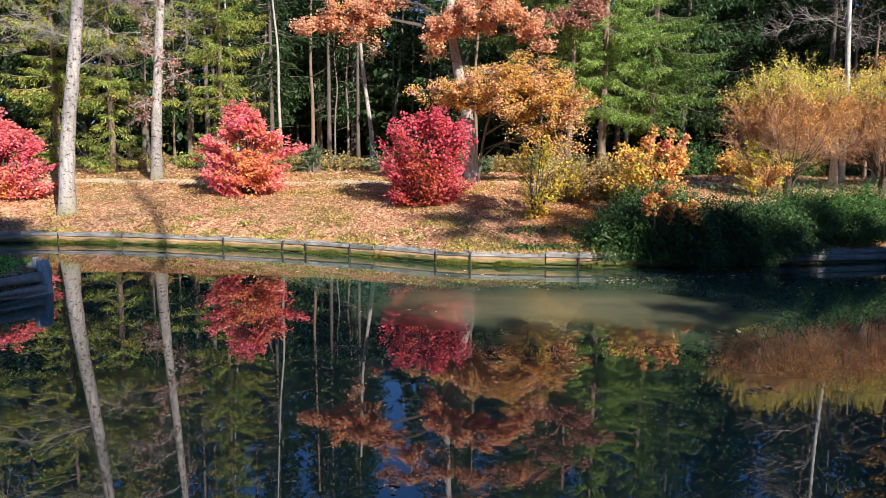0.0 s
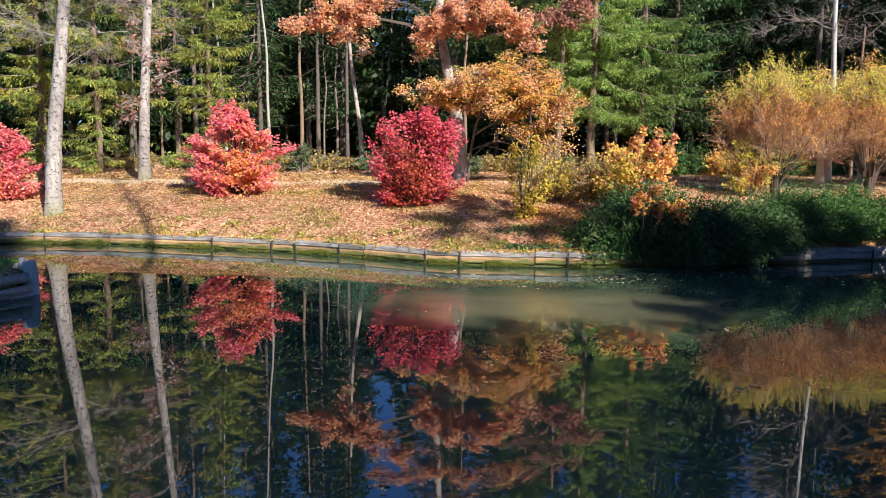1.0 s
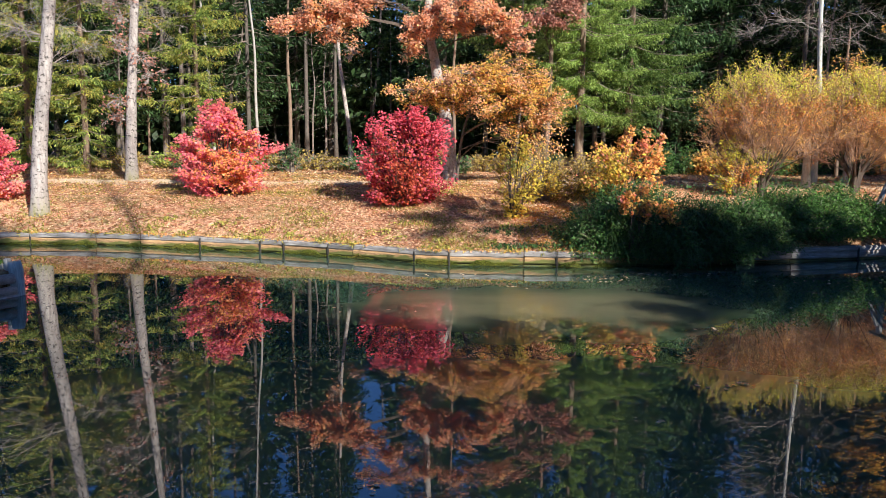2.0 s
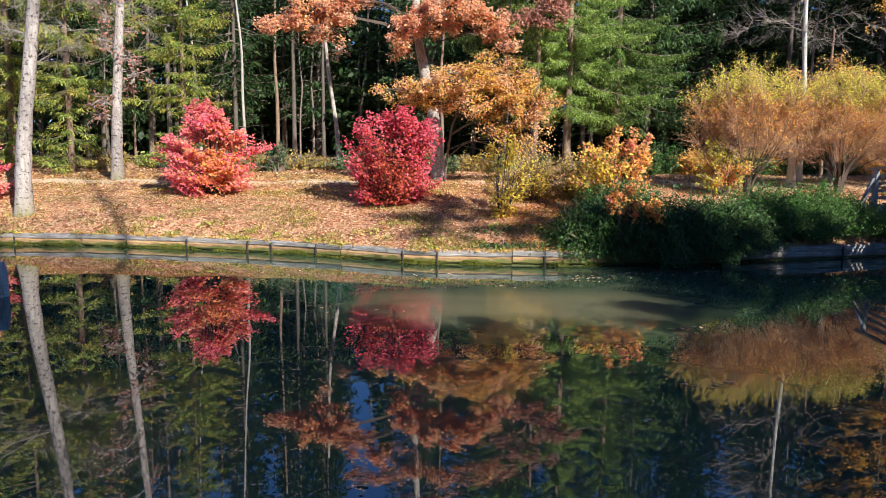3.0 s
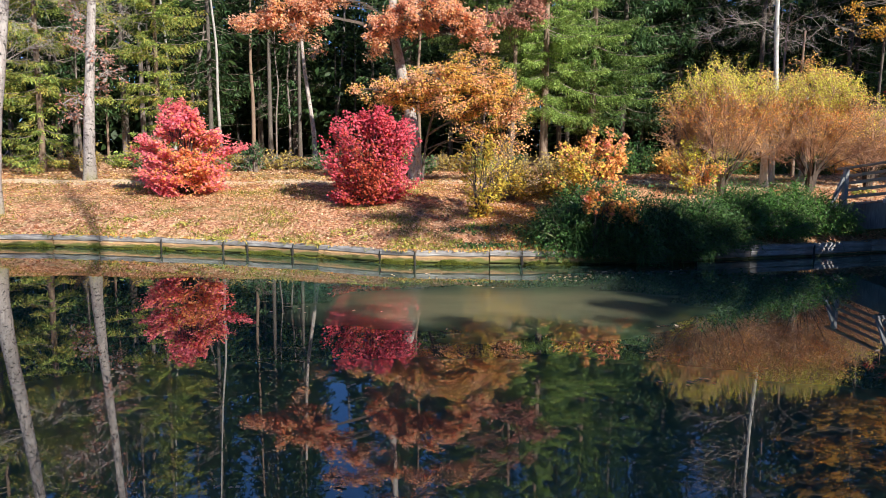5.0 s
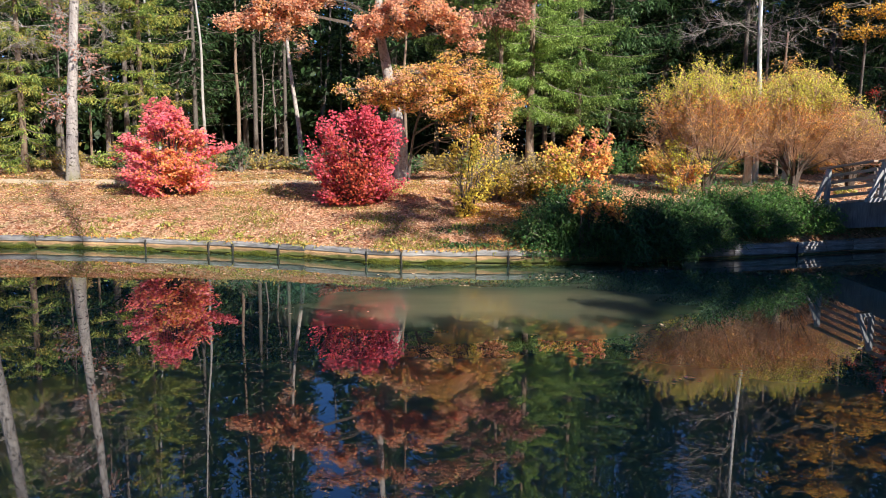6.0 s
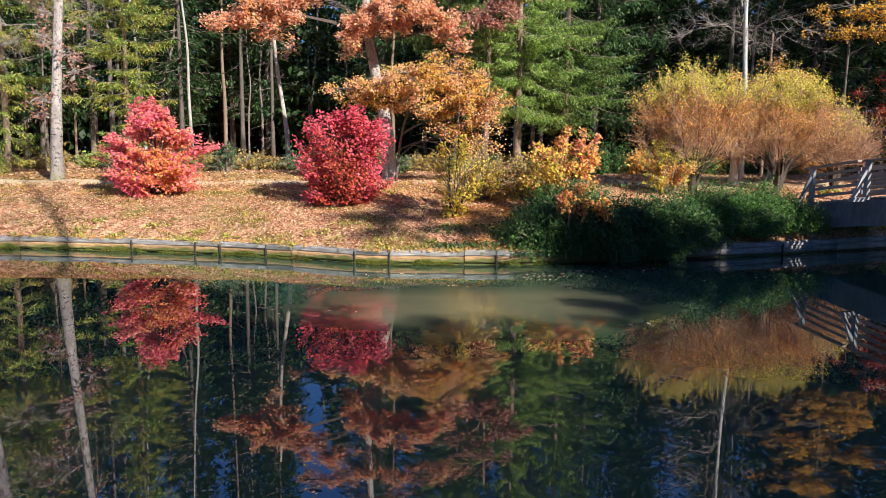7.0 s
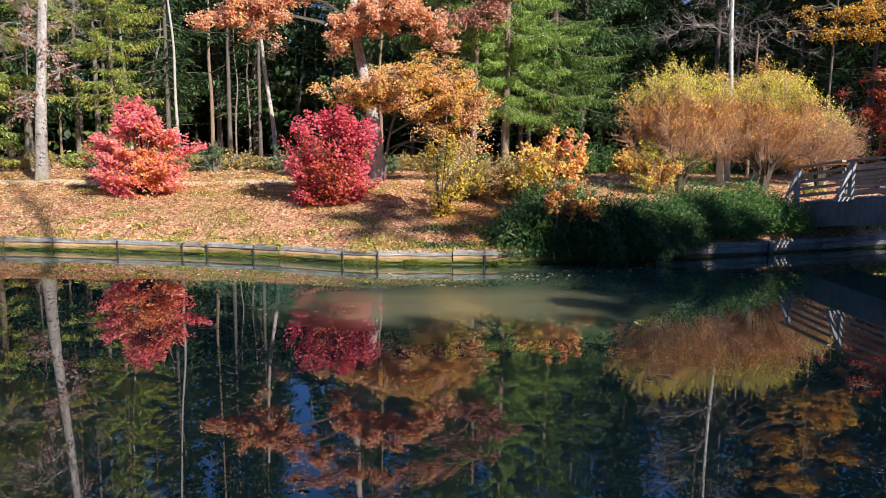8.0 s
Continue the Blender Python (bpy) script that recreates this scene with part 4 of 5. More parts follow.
spray_shrub("flame_shrub", 5.3, 15.3, 1.25, [(0, 0.05), (0.5, 0.1), (0.7, 0.3), (1.0, 0.3)], 0.5, 30, 16, 0.08, LEAF_FLAME, LEAF_RUST, "orange leaves showing through the evergreen bushes", 20, 0.05, (), 0.3, low=0.6)
vase_shrub("yellow_shrub", 8.9, 20.2, 1.7, 0.95, 0.9, 65, 5200, 0.066, LEAF_TIP, "yellow and green shrub under the twiggy tree", 17, LEAF_FLAME)
EVERGREEN = ((4.15, 15.75, 1.15, 1.0, 1.15, 15000, 0.075, 260), (4.9, 15.45, 0.9, 0.8, 1.0, 9000, 0.075, 160), (6.25, 15.5, 0.9, 0.8, 1.1, 9000, 0.072, 160), (7.6, 16.0, 1.0, 0.8, 1.0, 9000, 0.07, 120), (5.5, 15.55, 1.25, 1.0, 1.30, 16000, 0.075, 300), (6.9, 15.85, 1.25, 1.05, 1.25, 16000, 0.072, 300),
             (5.0, 17.0, 1.3, 0.9, 1.05, 9000, 0.08, 60), (8.2, 16.7, 1.3, 1.0, 1.15, 13000, 0.066, 120), (9.4, 17.25, 1.3, 1.0, 1.0, 13000, 0.062, 60), (10.6, 17.75, 1.2, 0.9, 0.9, 10000, 0.062, 40), (8.3, 16.45, 0.9, 0.5, 0.75, 5000, 0.066, 60), (9.5, 16.65, 1.1, 0.7, 0.75, 7000, 0.062, 60), (10.9, 16.98, 1.1, 0.7, 0.75, 7000, 0.062, 60))
for i, (x, y, rx, ry, h, n, leaf, blades) in enumerate(EVERGREEN):
    mound_shrub("evergreen_bush", x, y + 0.15, rx, ry, h, n, leaf, LEAF_GREEN if x > 8 else LEAF_DARK, "low green bush beside the footbridge" if x > 8 else "dark evergreen bush overhanging the timber edge", 21 + i, int(1.4 * blades), z=0.28 if y < 16 else None)

# ---- trees on the bank ----
leafy_tree("hornbeam", -10.2, 19.6, [(0, 0, -0.1), (0.15, 0, 2.0), (0.50, 0, 4.6), (0.82, 0, 7.6), (1.3, 0, 14)], 0.215, 0.09, BARK_GREY, None, 0.1, None,
           "grey smooth-barked trunk with bare branches", "tree", 31, bare=(34, 3.6, 13.5, 3.2), twig_mat=TWIG_PALE)
rng = rng_for(32)
stray = [(rng.uniform(-0.7, 0.7), rng.uniform(-0.5, 0.5), h, 0.38, 0.34, 0.30, 120) for h in np.linspace(2.0, 8.5, 16)]
leafy_tree("hornbeam", -9.1, 23.1, [(0, 0, -0.1), (0.12, 0, 2.5), (0.40, 0, 6.2), (1.0, 0, 15)], 0.185, 0.08, BARK_GREY, stray, 0.10, LEAF_DRY,
           "grey trunk with withered russet leaves clinging to it", "tree", 32, bare=(20, 4, 13, 2.2))
oak_clumps = [(-1.25, -1.3, 4.05, 0.3, 0.4, 0.26, 650), (-0.75, -1.3, 4.65, 0.6, 0.6, 0.36, 2500), (0.1, -1.4, 4.95, 0.65, 0.7, 0.36, 2900), (0.95, -1.3, 5.05, 0.65, 0.7, 0.40, 3000), (1.65, -1.1, 4.75, 0.55, 0.6, 0.28, 1700), (2.1, -1.0, 4.2, 0.35, 0.4, 0.16, 500),
              (-4.75, -1.3, 4.65, 0.75, 0.6, 0.22, 1500), (-4.05, -1.3, 4.95, 0.6, 0.6, 0.32, 2200), (-3.35, -1.2, 5.1, 0.6, 0.6, 0.32, 2300), (-2.65, -1.1, 5.45, 0.5, 0.6, 0.30, 1500), (-3.6, -1.2, 4.35, 0.5, 0.5, 0.12, 450),
              (-1.9, -0.8, 6.05, 0.6, 0.6, 0.24, 900), (-2.1, -0.9, 6.9, 0.8, 0.6, 0.2, 900), (-0.8, -0.7, 6.75, 0.8, 0.7, 0.2, 750), (0.5, -0.7, 6.95, 0.9, 0.8, 0.2, 850), (1.7, -0.6, 6.85, 0.7, 0.7, 0.2, 600), (-0.2, 0.0, 8.3, 1.1, 0.9, 0.3, 700), (1.0, 0.2, 8.9, 0.9, 0.9, 0.3, 500)]
leafy_tree("oak_tree", 0.95, 23.8, [(0, 0, -0.1), (-0.1, -0.1, 1.6), (-0.5, -0.3, 3.6), (-0.75, -0.3, 5.2), (-0.6, 0, 9)], 0.235, 0.09, BARK_OAK, [(*c[:6], int(1.35 * c[6])) for c in oak_clumps], 0.088, LEAF_OAK,
           "wide oak with russet autumn crown and pale furrowed trunk", "oak tree", 33, rise_by=0.3, twig_mat=BARK_DARK, bough=[(-0.6, -0.3, 4.1), (-1.5, -0.6, 4.75), (-2.3, -0.9, 4.9), (-3.2, -1.1, 5.05)])
gold_clumps = [(-1.0, -1.7, 2.55, 0.7, 0.7, 0.35, 1890), (-0.4, -1.9, 2.9, 0.8, 0.7, 0.35, 2520), (0.4, -2.0, 3.0, 0.9, 0.8, 0.4, 3150), (1.2, -1.9, 2.95, 0.9, 0.8, 0.4, 3150), (1.9, -1.7, 2.6, 0.8, 0.8, 0.4, 2730),
               (2.5, -1.6, 2.35, 0.7, 0.6, 0.3, 1680), (0.8, -1.9, 3.35, 0.9, 0.7, 0.25, 1890), (1.6, -1.6, 3.2, 0.8, 0.6, 0.25, 1260), (0.0, -1.9, 2.35, 0.8, 0.6, 0.2, 1470), (1.4, -1.7, 2.2, 1.1, 0.6, 0.25, 1890),
               (2.1, -1.3, 1.75, 0.7, 0.6, 0.3, 800), (1.2, -1.4, 1.65, 0.6, 0.5, 0.2, 300), (2.6, -1.2, 1.3, 0.5, 0.5, 0.35, 500), (2.2, -1.2, 0.9, 0.5, 0.5, 0.3, 300)]
leafy_tree("oak_tree", 1.1, 23.0, [(0, 0, -0.1), (0.15, -0.3, 1.4), (0.4, -0.8, 2.4), (0.6, -1.3, 3.2)], 0.045, 0.025, BARK_FOREST, [(*c[:6], int(1.25 * c[6])) for c in gold_clumps], 0.068, LEAF_GOLD,
           "young golden-orange oak spreading in flat layers", "oak tree", 34, twig_mat=BARK_FOREST, rise_by=0.1)
leafy_tree("oak_tree", -2.65, 27.5, [(0, 0, -0.1), (-0.05, 0, 1.5), (-0.42, 0, 4.5), (-0.5, 0, 8)], 0.105, 0.04, BARK_OAK,
           [(0.2, -0.4, 4.3, 0.35, 0.4, 0.3, 130), (-0.7, -0.3, 5.2, 0.5, 0.5, 0.3, 200)], 0.11, LEAF_OAK,
           "slim oak with few coppery leaves at the wood's edge", "oak tree", 35)
leafy_tree("oak_tree", 4.6, 27.0, [(0, 0, -0.1), (0.1, 0, 3), (0.2, 0, 9)], 0.12, 0.05, BARK_BROWN,
           [(-0.6, -1.6, 5.3, 0.8, 0.7, 0.3, 1500), (0.3, -1.5, 5.7, 0.7, 0.7, 0.35, 1600), (0.9, -1.3, 6.2, 0.6, 0.6, 0.3, 1100), (-0.9, -0.8, 6.7, 0.7, 0.7, 0.2, 500), (0.0, -0.6, 7.5, 0.9, 0.8, 0.22, 600), (-0.8, 0, 8.4, 0.9, 0.8, 0.3, 500)], 0.10, LEAF_DRY,
           "oak with dull pink-brown leaves before the spruce", "oak tree", 36)


def twiggy_tree(x, y, height, rx, ry, seed, leaves, fade, label):
    """A broad small tree like a parasol: bare arching limbs, a haze of pinkish twigs, rust and then lime-yellow leaves on top."""
    rng = rng_for(seed)
    ob = thing("spindle_tree", x, y, label, "small tree")
    k = 26
    a = 2 * math.pi * (np.arange(k) * 0.618 + 0.08 * rng.random(k))
    q = np.sqrt((np.arange(k) + 0.6) / k)
    lump = 1 + 0.12 * np.sin(3 * a + seed) + rng.normal(size=k) * 0.07
    end = np.stack([np.cos(a) * q * rx * lump, np.sin(a) * q * ry * lump, height * (0.30 + 0.64 * np.sqrt(np.clip(1.02 - q**2.2, 0, 1)) * rng.uniform(0.86, 1.04, k))], 1)
    foot = np.stack([np.cos(a) * 0.07, np.sin(a) * 0.07, 0 * a], 1)
    fork = np.stack([np.cos(a) * 0.16, np.sin(a) * 0.16, 0.42 + 0.25 * rng.random(k)], 1)
    mid = fork * 0.5 + end * 0.5 + np.stack([np.cos(a), np.sin(a), 0 * a], 1) * 0.08 * rx + rng.normal(size=(k, 3)) * 0.06
    bare = [stick_quads(foot, fork, 0.042, 0.028), stick_quads(fork, mid, 0.026, 0.013), stick_quads(mid, end, 0.013, 0.005)]
    m = 1700
    i = rng.integers(0, k, m)
    u = rng.uniform(0, 1.15, (m, 1))
    root = np.where(u < 0.35, fork[i] * (0.35 - u) / 0.35 * 0.45 + mid[i] * (1 - (0.35 - u) / 0.35 * 0.45), mid[i] * (1 - (u - 0.35) / 0.8) + end[i] * (u - 0.35) / 0.8)
    d = unit(unit((end - mid)[i]) * 0.7 + rng.normal(size=(m, 3)) * [0.6, 0.6, 0.42])
    tip = root + d * rng.uniform(0.3, 0.85, (m, 1))
    tip[:, 2] = np.maximum(tip[:, 2], height * 0.24 + 0.1 * rng.random(m))
    sticks = [stick_quads(root, tip, 0.006, 0.0025)]
    g = 5200
    j = rng.integers(0, m, g)
    v = rng.uniform(0.3, 1, (g, 1))
    r2 = root[j] * (1 - v) + tip[j] * v
    t2 = r2 + unit(d[j] + rng.normal(size=(g, 3)) * 0.6) * rng.uniform(0.12, 0.38, (g, 1))
    sticks.append(stick_quads(r2, t2, 0.0032, 0.0016))
    w3 = 90
    top_ends = end[q < 0.85]
    crest = top_ends[rng.integers(0, len(top_ends), w3)] + rng.normal(size=(w3, 3)) * [0.3, 0.3, 0.05] * rx * 0.5
    shoot = crest + unit(rng.normal(size=(w3, 3)) * 0.3 + [0, 0, 1.0]) * rng.uniform(0.2, 0.5, (w3, 1))
    sticks.append(stick_quads(crest, shoot, 0.006, 0.002))
    along = rng.uniform(0.1, 1.0, (w3, 9, 1))
    tips = (crest[:, None] * (1 - along) + shoot[:, None] * along + rng.normal(size=(w3, 9, 3)) * 0.02).reshape(-1, 3)
    h = rng.integers(0, g, leaves)
    w = rng.uniform(0.1, 1.1, (leaves, 1))
    at = r2[h] * (1 - w) + t2[h] * w + rng.normal(size=(leaves, 3)) * 0.03
    level = at[:, 2] / height + rng.normal(size=leaves) * 0.07 + 0.06 * np.sin(3.1 * at[:, 0] + seed) * np.sin(2.3 * at[:, 1])
    stay = rng.random(leaves) < np.interp(level, [0.26, 0.40, 0.52, 0.66], [0.06, 0.22, 0.65, 1.0]) * fade
    peak = stay & (level > 0.74)
    high = stay & (level > 0.60) & ~peak
    low = stay & ~(level > 0.60)
    part_mesh("stem_frame", quad_mesh("stem_frame", bare), BARK_DARK, ob)
    part_mesh("twig_haze", quad_mesh("twig_haze", sticks), TWIG_RUST, ob, "fine rusty pink twigs")
    part_mesh("crown", quad_mesh("crown", [leaf_quads(at[high], 0.056, rng, 0.1, 0.5)]), LEAF_LIME, ob, "golden-orange leaves")
    part_mesh("leafy_top", quad_mesh("leafy_top", [leaf_quads(at[peak], 0.059, rng, 0.1, 0.45), leaf_quads(tips, 0.075, rng, -0.2, 0.42)]), LEAF_TIP, ob, "lime-green leafy tips")
    part_mesh("lower_foliage", quad_mesh("lower_foliage", leaf_quads(at[low], 0.046, rng, 0.2, 0.45)), LEAF_RUST, ob, "rusty thin foliage")
    return ob


twiggy_tree(9.65, 20.3, 3.65, 1.75, 1.4, 41, 36000, 0.95, "broad twiggy small tree, rust below and lime on top")
twiggy_tree(12.5, 20.6, 3.4, 1.65, 1.35, 42, 36000, 0.95, "broad twiggy small tree, rust below and lime on top")
twiggy_tree(14.5, 20.9, 2.3, 0.95, 1.0, 43, 8000, 0.35, "twiggy small tree with few faded leaves by the footbridge")

# ---- the wood ----
leafy_tree("birch", 12.42, 22.65, [(0, 0, -0.1), (-0.02, 0, 2.5), (-0.12, 0.1, 5.5), (-0.1, 0.1, 9), (0.2, 0, 15)], 0.095, 0.03, BARK_WHITE, None, 0.1, None,
           "slim white birch trunk with bare pale branches", "birch", 51, bare=(34, 3.4, 12, 3.0), twig_mat=TWIG_PALE)
for bx, by, seed in ((13.45, 22.6, 53), (11.65, 21.7, 58)):
    leafy_tree("birch", bx, by, [(0, 0, -0.1), (0, 0, 1.2), (0.1, 0.3, 2.8)], 0.13, 0.07, BARK_WHITE, None, 0.1, None, "pale birch stem behind the twiggy trees", "birch", seed, bare=(8, 1.5, 2.8, 0.9), twig_mat=TWIG_PALE)
leafy_tree("maple", 17.2, 24.6, [(0, 0, -0.1), (0.0, 0, 3), (0.1, 0, 7), (0.2, 0, 11)], 0.06, 0.02, BARK_FOREST,
           [(-0.6, -0.4, 5.0, 0.9, 0.9, 0.2, 380), (1.1, -0.4, 4.9, 1.2, 0.9, 0.25, 800), (0.3, -0.2, 5.7, 1.3, 1.0, 0.25, 750), (1.5, 0, 6.0, 1.1, 0.9, 0.3, 800), (-1.2, 0, 6.6, 1.3, 1.0, 0.35, 900), (0.6, 0, 7.2, 1.5, 1.1, 0.4, 1200), (-0.2, 0, 8.4, 1.5, 1.1, 0.5, 1100)], 0.10, LEAF_MAPLE,
           "golden autumn maple beyond the footbridge", "maple tree", 54)
leafy_tree("maple", 16.9, 21.4, [(0, 0, -0.1), (0.0, 0, 1.5), (0.2, 0, 4)], 0.07, 0.03, BARK_BROWN,
           [(0.2, -0.2, 3.0, 1.0, 0.8, 0.4, 1440), (-0.3, -0.2, 2.3, 0.9, 0.8, 0.4, 1280), (0.9, 0, 2.5, 0.9, 0.8, 0.5, 1280), (0.6, 0, 3.6, 0.9, 0.8, 0.4, 1120), (0.5, -0.2, 1.5, 0.9, 0.8, 0.5, 1120)], 0.09, LEAF_RED_SHADE,
           "dark red maple in the shade beyond the footbridge", "maple tree", 55)
leafy_tree("oak_tree", 14.2, 24.5, [(0, 0, -0.1), (0.0, 0, 2), (0.1, 0, 5)], 0.06, 0.03, BARK_BROWN,
           [(-0.8, -0.2, 3.3, 0.9, 0.7, 0.25, 650), (0.4, -0.2, 3.45, 1.0, 0.7, 0.25, 750), (1.5, 0, 3.4, 0.8, 0.7, 0.25, 600), (0.2, 0, 3.9, 0.7, 0.7, 0.2, 200)], 0.08, LEAF_RUST,
           "rusty young oak behind the twiggy trees", "oak tree", 56)

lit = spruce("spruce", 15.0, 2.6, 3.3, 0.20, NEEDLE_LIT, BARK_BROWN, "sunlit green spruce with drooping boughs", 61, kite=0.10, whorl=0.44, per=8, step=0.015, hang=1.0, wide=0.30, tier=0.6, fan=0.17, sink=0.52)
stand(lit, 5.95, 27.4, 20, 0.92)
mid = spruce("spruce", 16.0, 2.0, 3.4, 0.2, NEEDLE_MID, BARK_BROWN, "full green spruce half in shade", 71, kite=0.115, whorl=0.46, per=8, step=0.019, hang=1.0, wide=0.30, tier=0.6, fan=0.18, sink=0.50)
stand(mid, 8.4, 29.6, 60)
again(mid, 3.9, 30.5, 130, 0.95)
olive = spruce("spruce", 14.0, 0.7, 2.6, 0.12, NEEDLE_OLIVE, BARK_BROWN, "young olive-green spruce with yellowing tips", 62, kite=0.12, whorl=0.52, per=8, step=0.026, hang=0.7, wide=0.30, tier=0.6, fan=0.25, sink=0.42)
stand(olive, -11.3, 25.0, 0)
for i, (x, y, s) in enumerate(((-14.0, 26.6, 1.1), (-16.8, 25.0, 1.0), (-8.9, 29.5, 1.0), (-19.5, 27.5, 1.2), (-22.5, 28, 1.2))):
    again(olive, x, y, 70 * i + 30, s)
fine = spruce("spruce", 18.0, 2.2, 3.3, 0.17, NEEDLE_BLUE, BARK_FOREST, "shaded green spruce at the wood's edge", 68, kite=0.24, whorl=0.58, per=8, step=0.07, wide=0.30, tier=0.5, hang=0.8)
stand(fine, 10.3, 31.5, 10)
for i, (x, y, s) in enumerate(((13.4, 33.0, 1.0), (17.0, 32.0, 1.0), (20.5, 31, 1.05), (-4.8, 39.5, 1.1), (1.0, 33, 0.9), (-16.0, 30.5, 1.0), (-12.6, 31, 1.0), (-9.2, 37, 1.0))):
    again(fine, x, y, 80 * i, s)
dark = spruce("spruce", 19.0, 4.0, 2.9, 0.13, NEEDLE_DARK, BARK_FOREST, "tall shaded spruce in the wood", 63, kite=0.38, whorl=0.6, per=7, step=0.16, wide=0.26, dead=10, knees=3, tier=0.4)
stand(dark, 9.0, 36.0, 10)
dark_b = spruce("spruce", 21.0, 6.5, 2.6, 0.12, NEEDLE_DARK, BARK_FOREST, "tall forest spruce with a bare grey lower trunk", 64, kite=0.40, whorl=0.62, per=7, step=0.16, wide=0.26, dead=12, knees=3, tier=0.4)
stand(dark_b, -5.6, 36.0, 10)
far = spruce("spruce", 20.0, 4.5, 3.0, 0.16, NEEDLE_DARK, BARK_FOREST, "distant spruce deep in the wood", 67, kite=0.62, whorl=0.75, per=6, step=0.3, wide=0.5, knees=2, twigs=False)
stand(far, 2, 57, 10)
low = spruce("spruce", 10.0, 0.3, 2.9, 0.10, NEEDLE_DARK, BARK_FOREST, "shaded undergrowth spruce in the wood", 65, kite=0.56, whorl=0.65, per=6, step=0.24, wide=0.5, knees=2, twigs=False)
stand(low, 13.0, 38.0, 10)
rng = rng_for(70)
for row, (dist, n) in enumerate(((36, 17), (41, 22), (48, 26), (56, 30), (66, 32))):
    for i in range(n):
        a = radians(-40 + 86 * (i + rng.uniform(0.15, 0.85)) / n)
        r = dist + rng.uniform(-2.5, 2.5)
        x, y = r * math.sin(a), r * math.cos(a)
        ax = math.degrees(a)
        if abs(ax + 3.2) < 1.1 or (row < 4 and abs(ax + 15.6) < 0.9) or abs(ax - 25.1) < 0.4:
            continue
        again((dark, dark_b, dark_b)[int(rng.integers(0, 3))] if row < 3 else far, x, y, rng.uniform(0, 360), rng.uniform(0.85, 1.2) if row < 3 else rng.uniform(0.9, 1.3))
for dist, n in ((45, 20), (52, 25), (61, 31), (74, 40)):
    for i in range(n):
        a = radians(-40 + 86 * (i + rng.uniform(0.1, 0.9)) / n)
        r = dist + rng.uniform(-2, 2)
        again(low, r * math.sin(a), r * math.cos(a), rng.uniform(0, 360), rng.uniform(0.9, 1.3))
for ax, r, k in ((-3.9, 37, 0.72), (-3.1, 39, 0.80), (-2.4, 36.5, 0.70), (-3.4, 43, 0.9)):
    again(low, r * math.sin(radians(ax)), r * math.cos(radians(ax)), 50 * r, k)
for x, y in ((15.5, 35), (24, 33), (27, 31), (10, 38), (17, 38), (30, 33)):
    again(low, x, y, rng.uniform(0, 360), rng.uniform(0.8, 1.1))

# slim trunks at the wood's edge: place, height, radius, lean, bark
POLES = ((-10.9, 26.9, 8, 0.045, 0.1, 0), (-11.4, 31.0, 10, 0.06, 0.1, 2), (-10.8, 31.2, 13, 0.115, 0.1, 0), (-11.0, 34.3, 15, 0.15, -0.2, 0), (-9.7, 34.6, 15, 0.085, -0.7, 1), (-9.8, 36.7, 16, 0.15, 0.0, 2),
         (-8.9, 33.9, 10, 0.10, 1.2, 0), (-7.1, 32.2, 14, 0.085, -0.6, 1), (-6.3, 35.4, 13, 0.12, 0.1, 2), (-5.4, 36.6, 10, 0.055, 0.1, 0), (-4.9, 37.7, 11, 0.075, 0.1, 0), (-2.5, 36.9, 12, 0.10, 0.6, 0),
         (1.2, 27.0, 9, 0.09, 0.0, 2), (3.6, 27.5, 8, 0.06, 0.2, 0), (16.4, 29.5, 13, 0.07, 0.3, 0))
for i, (x, y, h, r, lean, kind) in enumerate(POLES):
    leafy_tree(("hornbeam", "birch", "pine")[kind], x, y, [(0, 0, -0.1), (lean * 0.15, 0, h * 0.2), (lean * 0.3 + 0.10 * math.sin(3 * i), 0, h * 0.35), (lean * 0.6 - 0.08 * math.sin(5 * i), 0, h * 0.55), (lean, 0, h)], r * 0.85, r * 0.35, (BARK_POLE, BARK_BIRCH, BARK_BROWN)[kind], None, 0.1, None,
               ("slim grey trunk at the edge of the wood", "thin white birch trunk at the edge of the wood", "slim brown pine trunk at the edge of the wood")[kind], ("tree", "birch", "pine")[kind], 300 + i, bare=(5, 2.0, h * 0.9, 1.3), twig_mat=TWIG, group="slim trunks of the wood's edge")

# undergrowth along the path
rng = rng_for(90)
for i in range(16):
    x = -9.0 + 1.05 * i + rng.uniform(-0.4, 0.4)
    y = 26.5 - 0.02 * x * x * 0.3 + rng.uniform(-1.0, 2.0)
    vase_shrub("undergrowth_shrub", x, y, rng.uniform(0.6, 1.1), rng.uniform(0.6, 1.0), 0.6, 26, 700, 0.11, (NEEDLE_OLIVE, NEEDLE_BLUE, LEAF_BROWN)[i % 3], "low straggly undergrowth with yellowing leaves", 400 + i)

# bushes added, mostly dark, where the forest floor lies in black shade
for i in range(13):
    x = 7.0 + 1.1 * i
    mound_shrub("undergrowth_shrub", x, 26.0 + rng.uniform(-0.8, 1.2), 1.0, 0.9, rng.uniform(0.7, 1.3), 2600, 0.11, LEAF_DARK if i % 3 else LEAF_RUST, "low bush standing in for the shaded forest floor", 450 + i)

for i in range(20):
    x = -12.5 + 0.75 * i + rng.uniform(-0.4, 0.4)
    vase_shrub("undergrowth_shrub", x, 25.6 + rng.uniform(-0.7, 2.2), rng.uniform(0.5, 0.95), rng.uniform(0.5, 0.9), 0.6, 22, 900, 0.085, LEAF_BROWN if i % 4 else NEEDLE_OLIVE, "low brown brush at the foot of the wood", 480 + i)

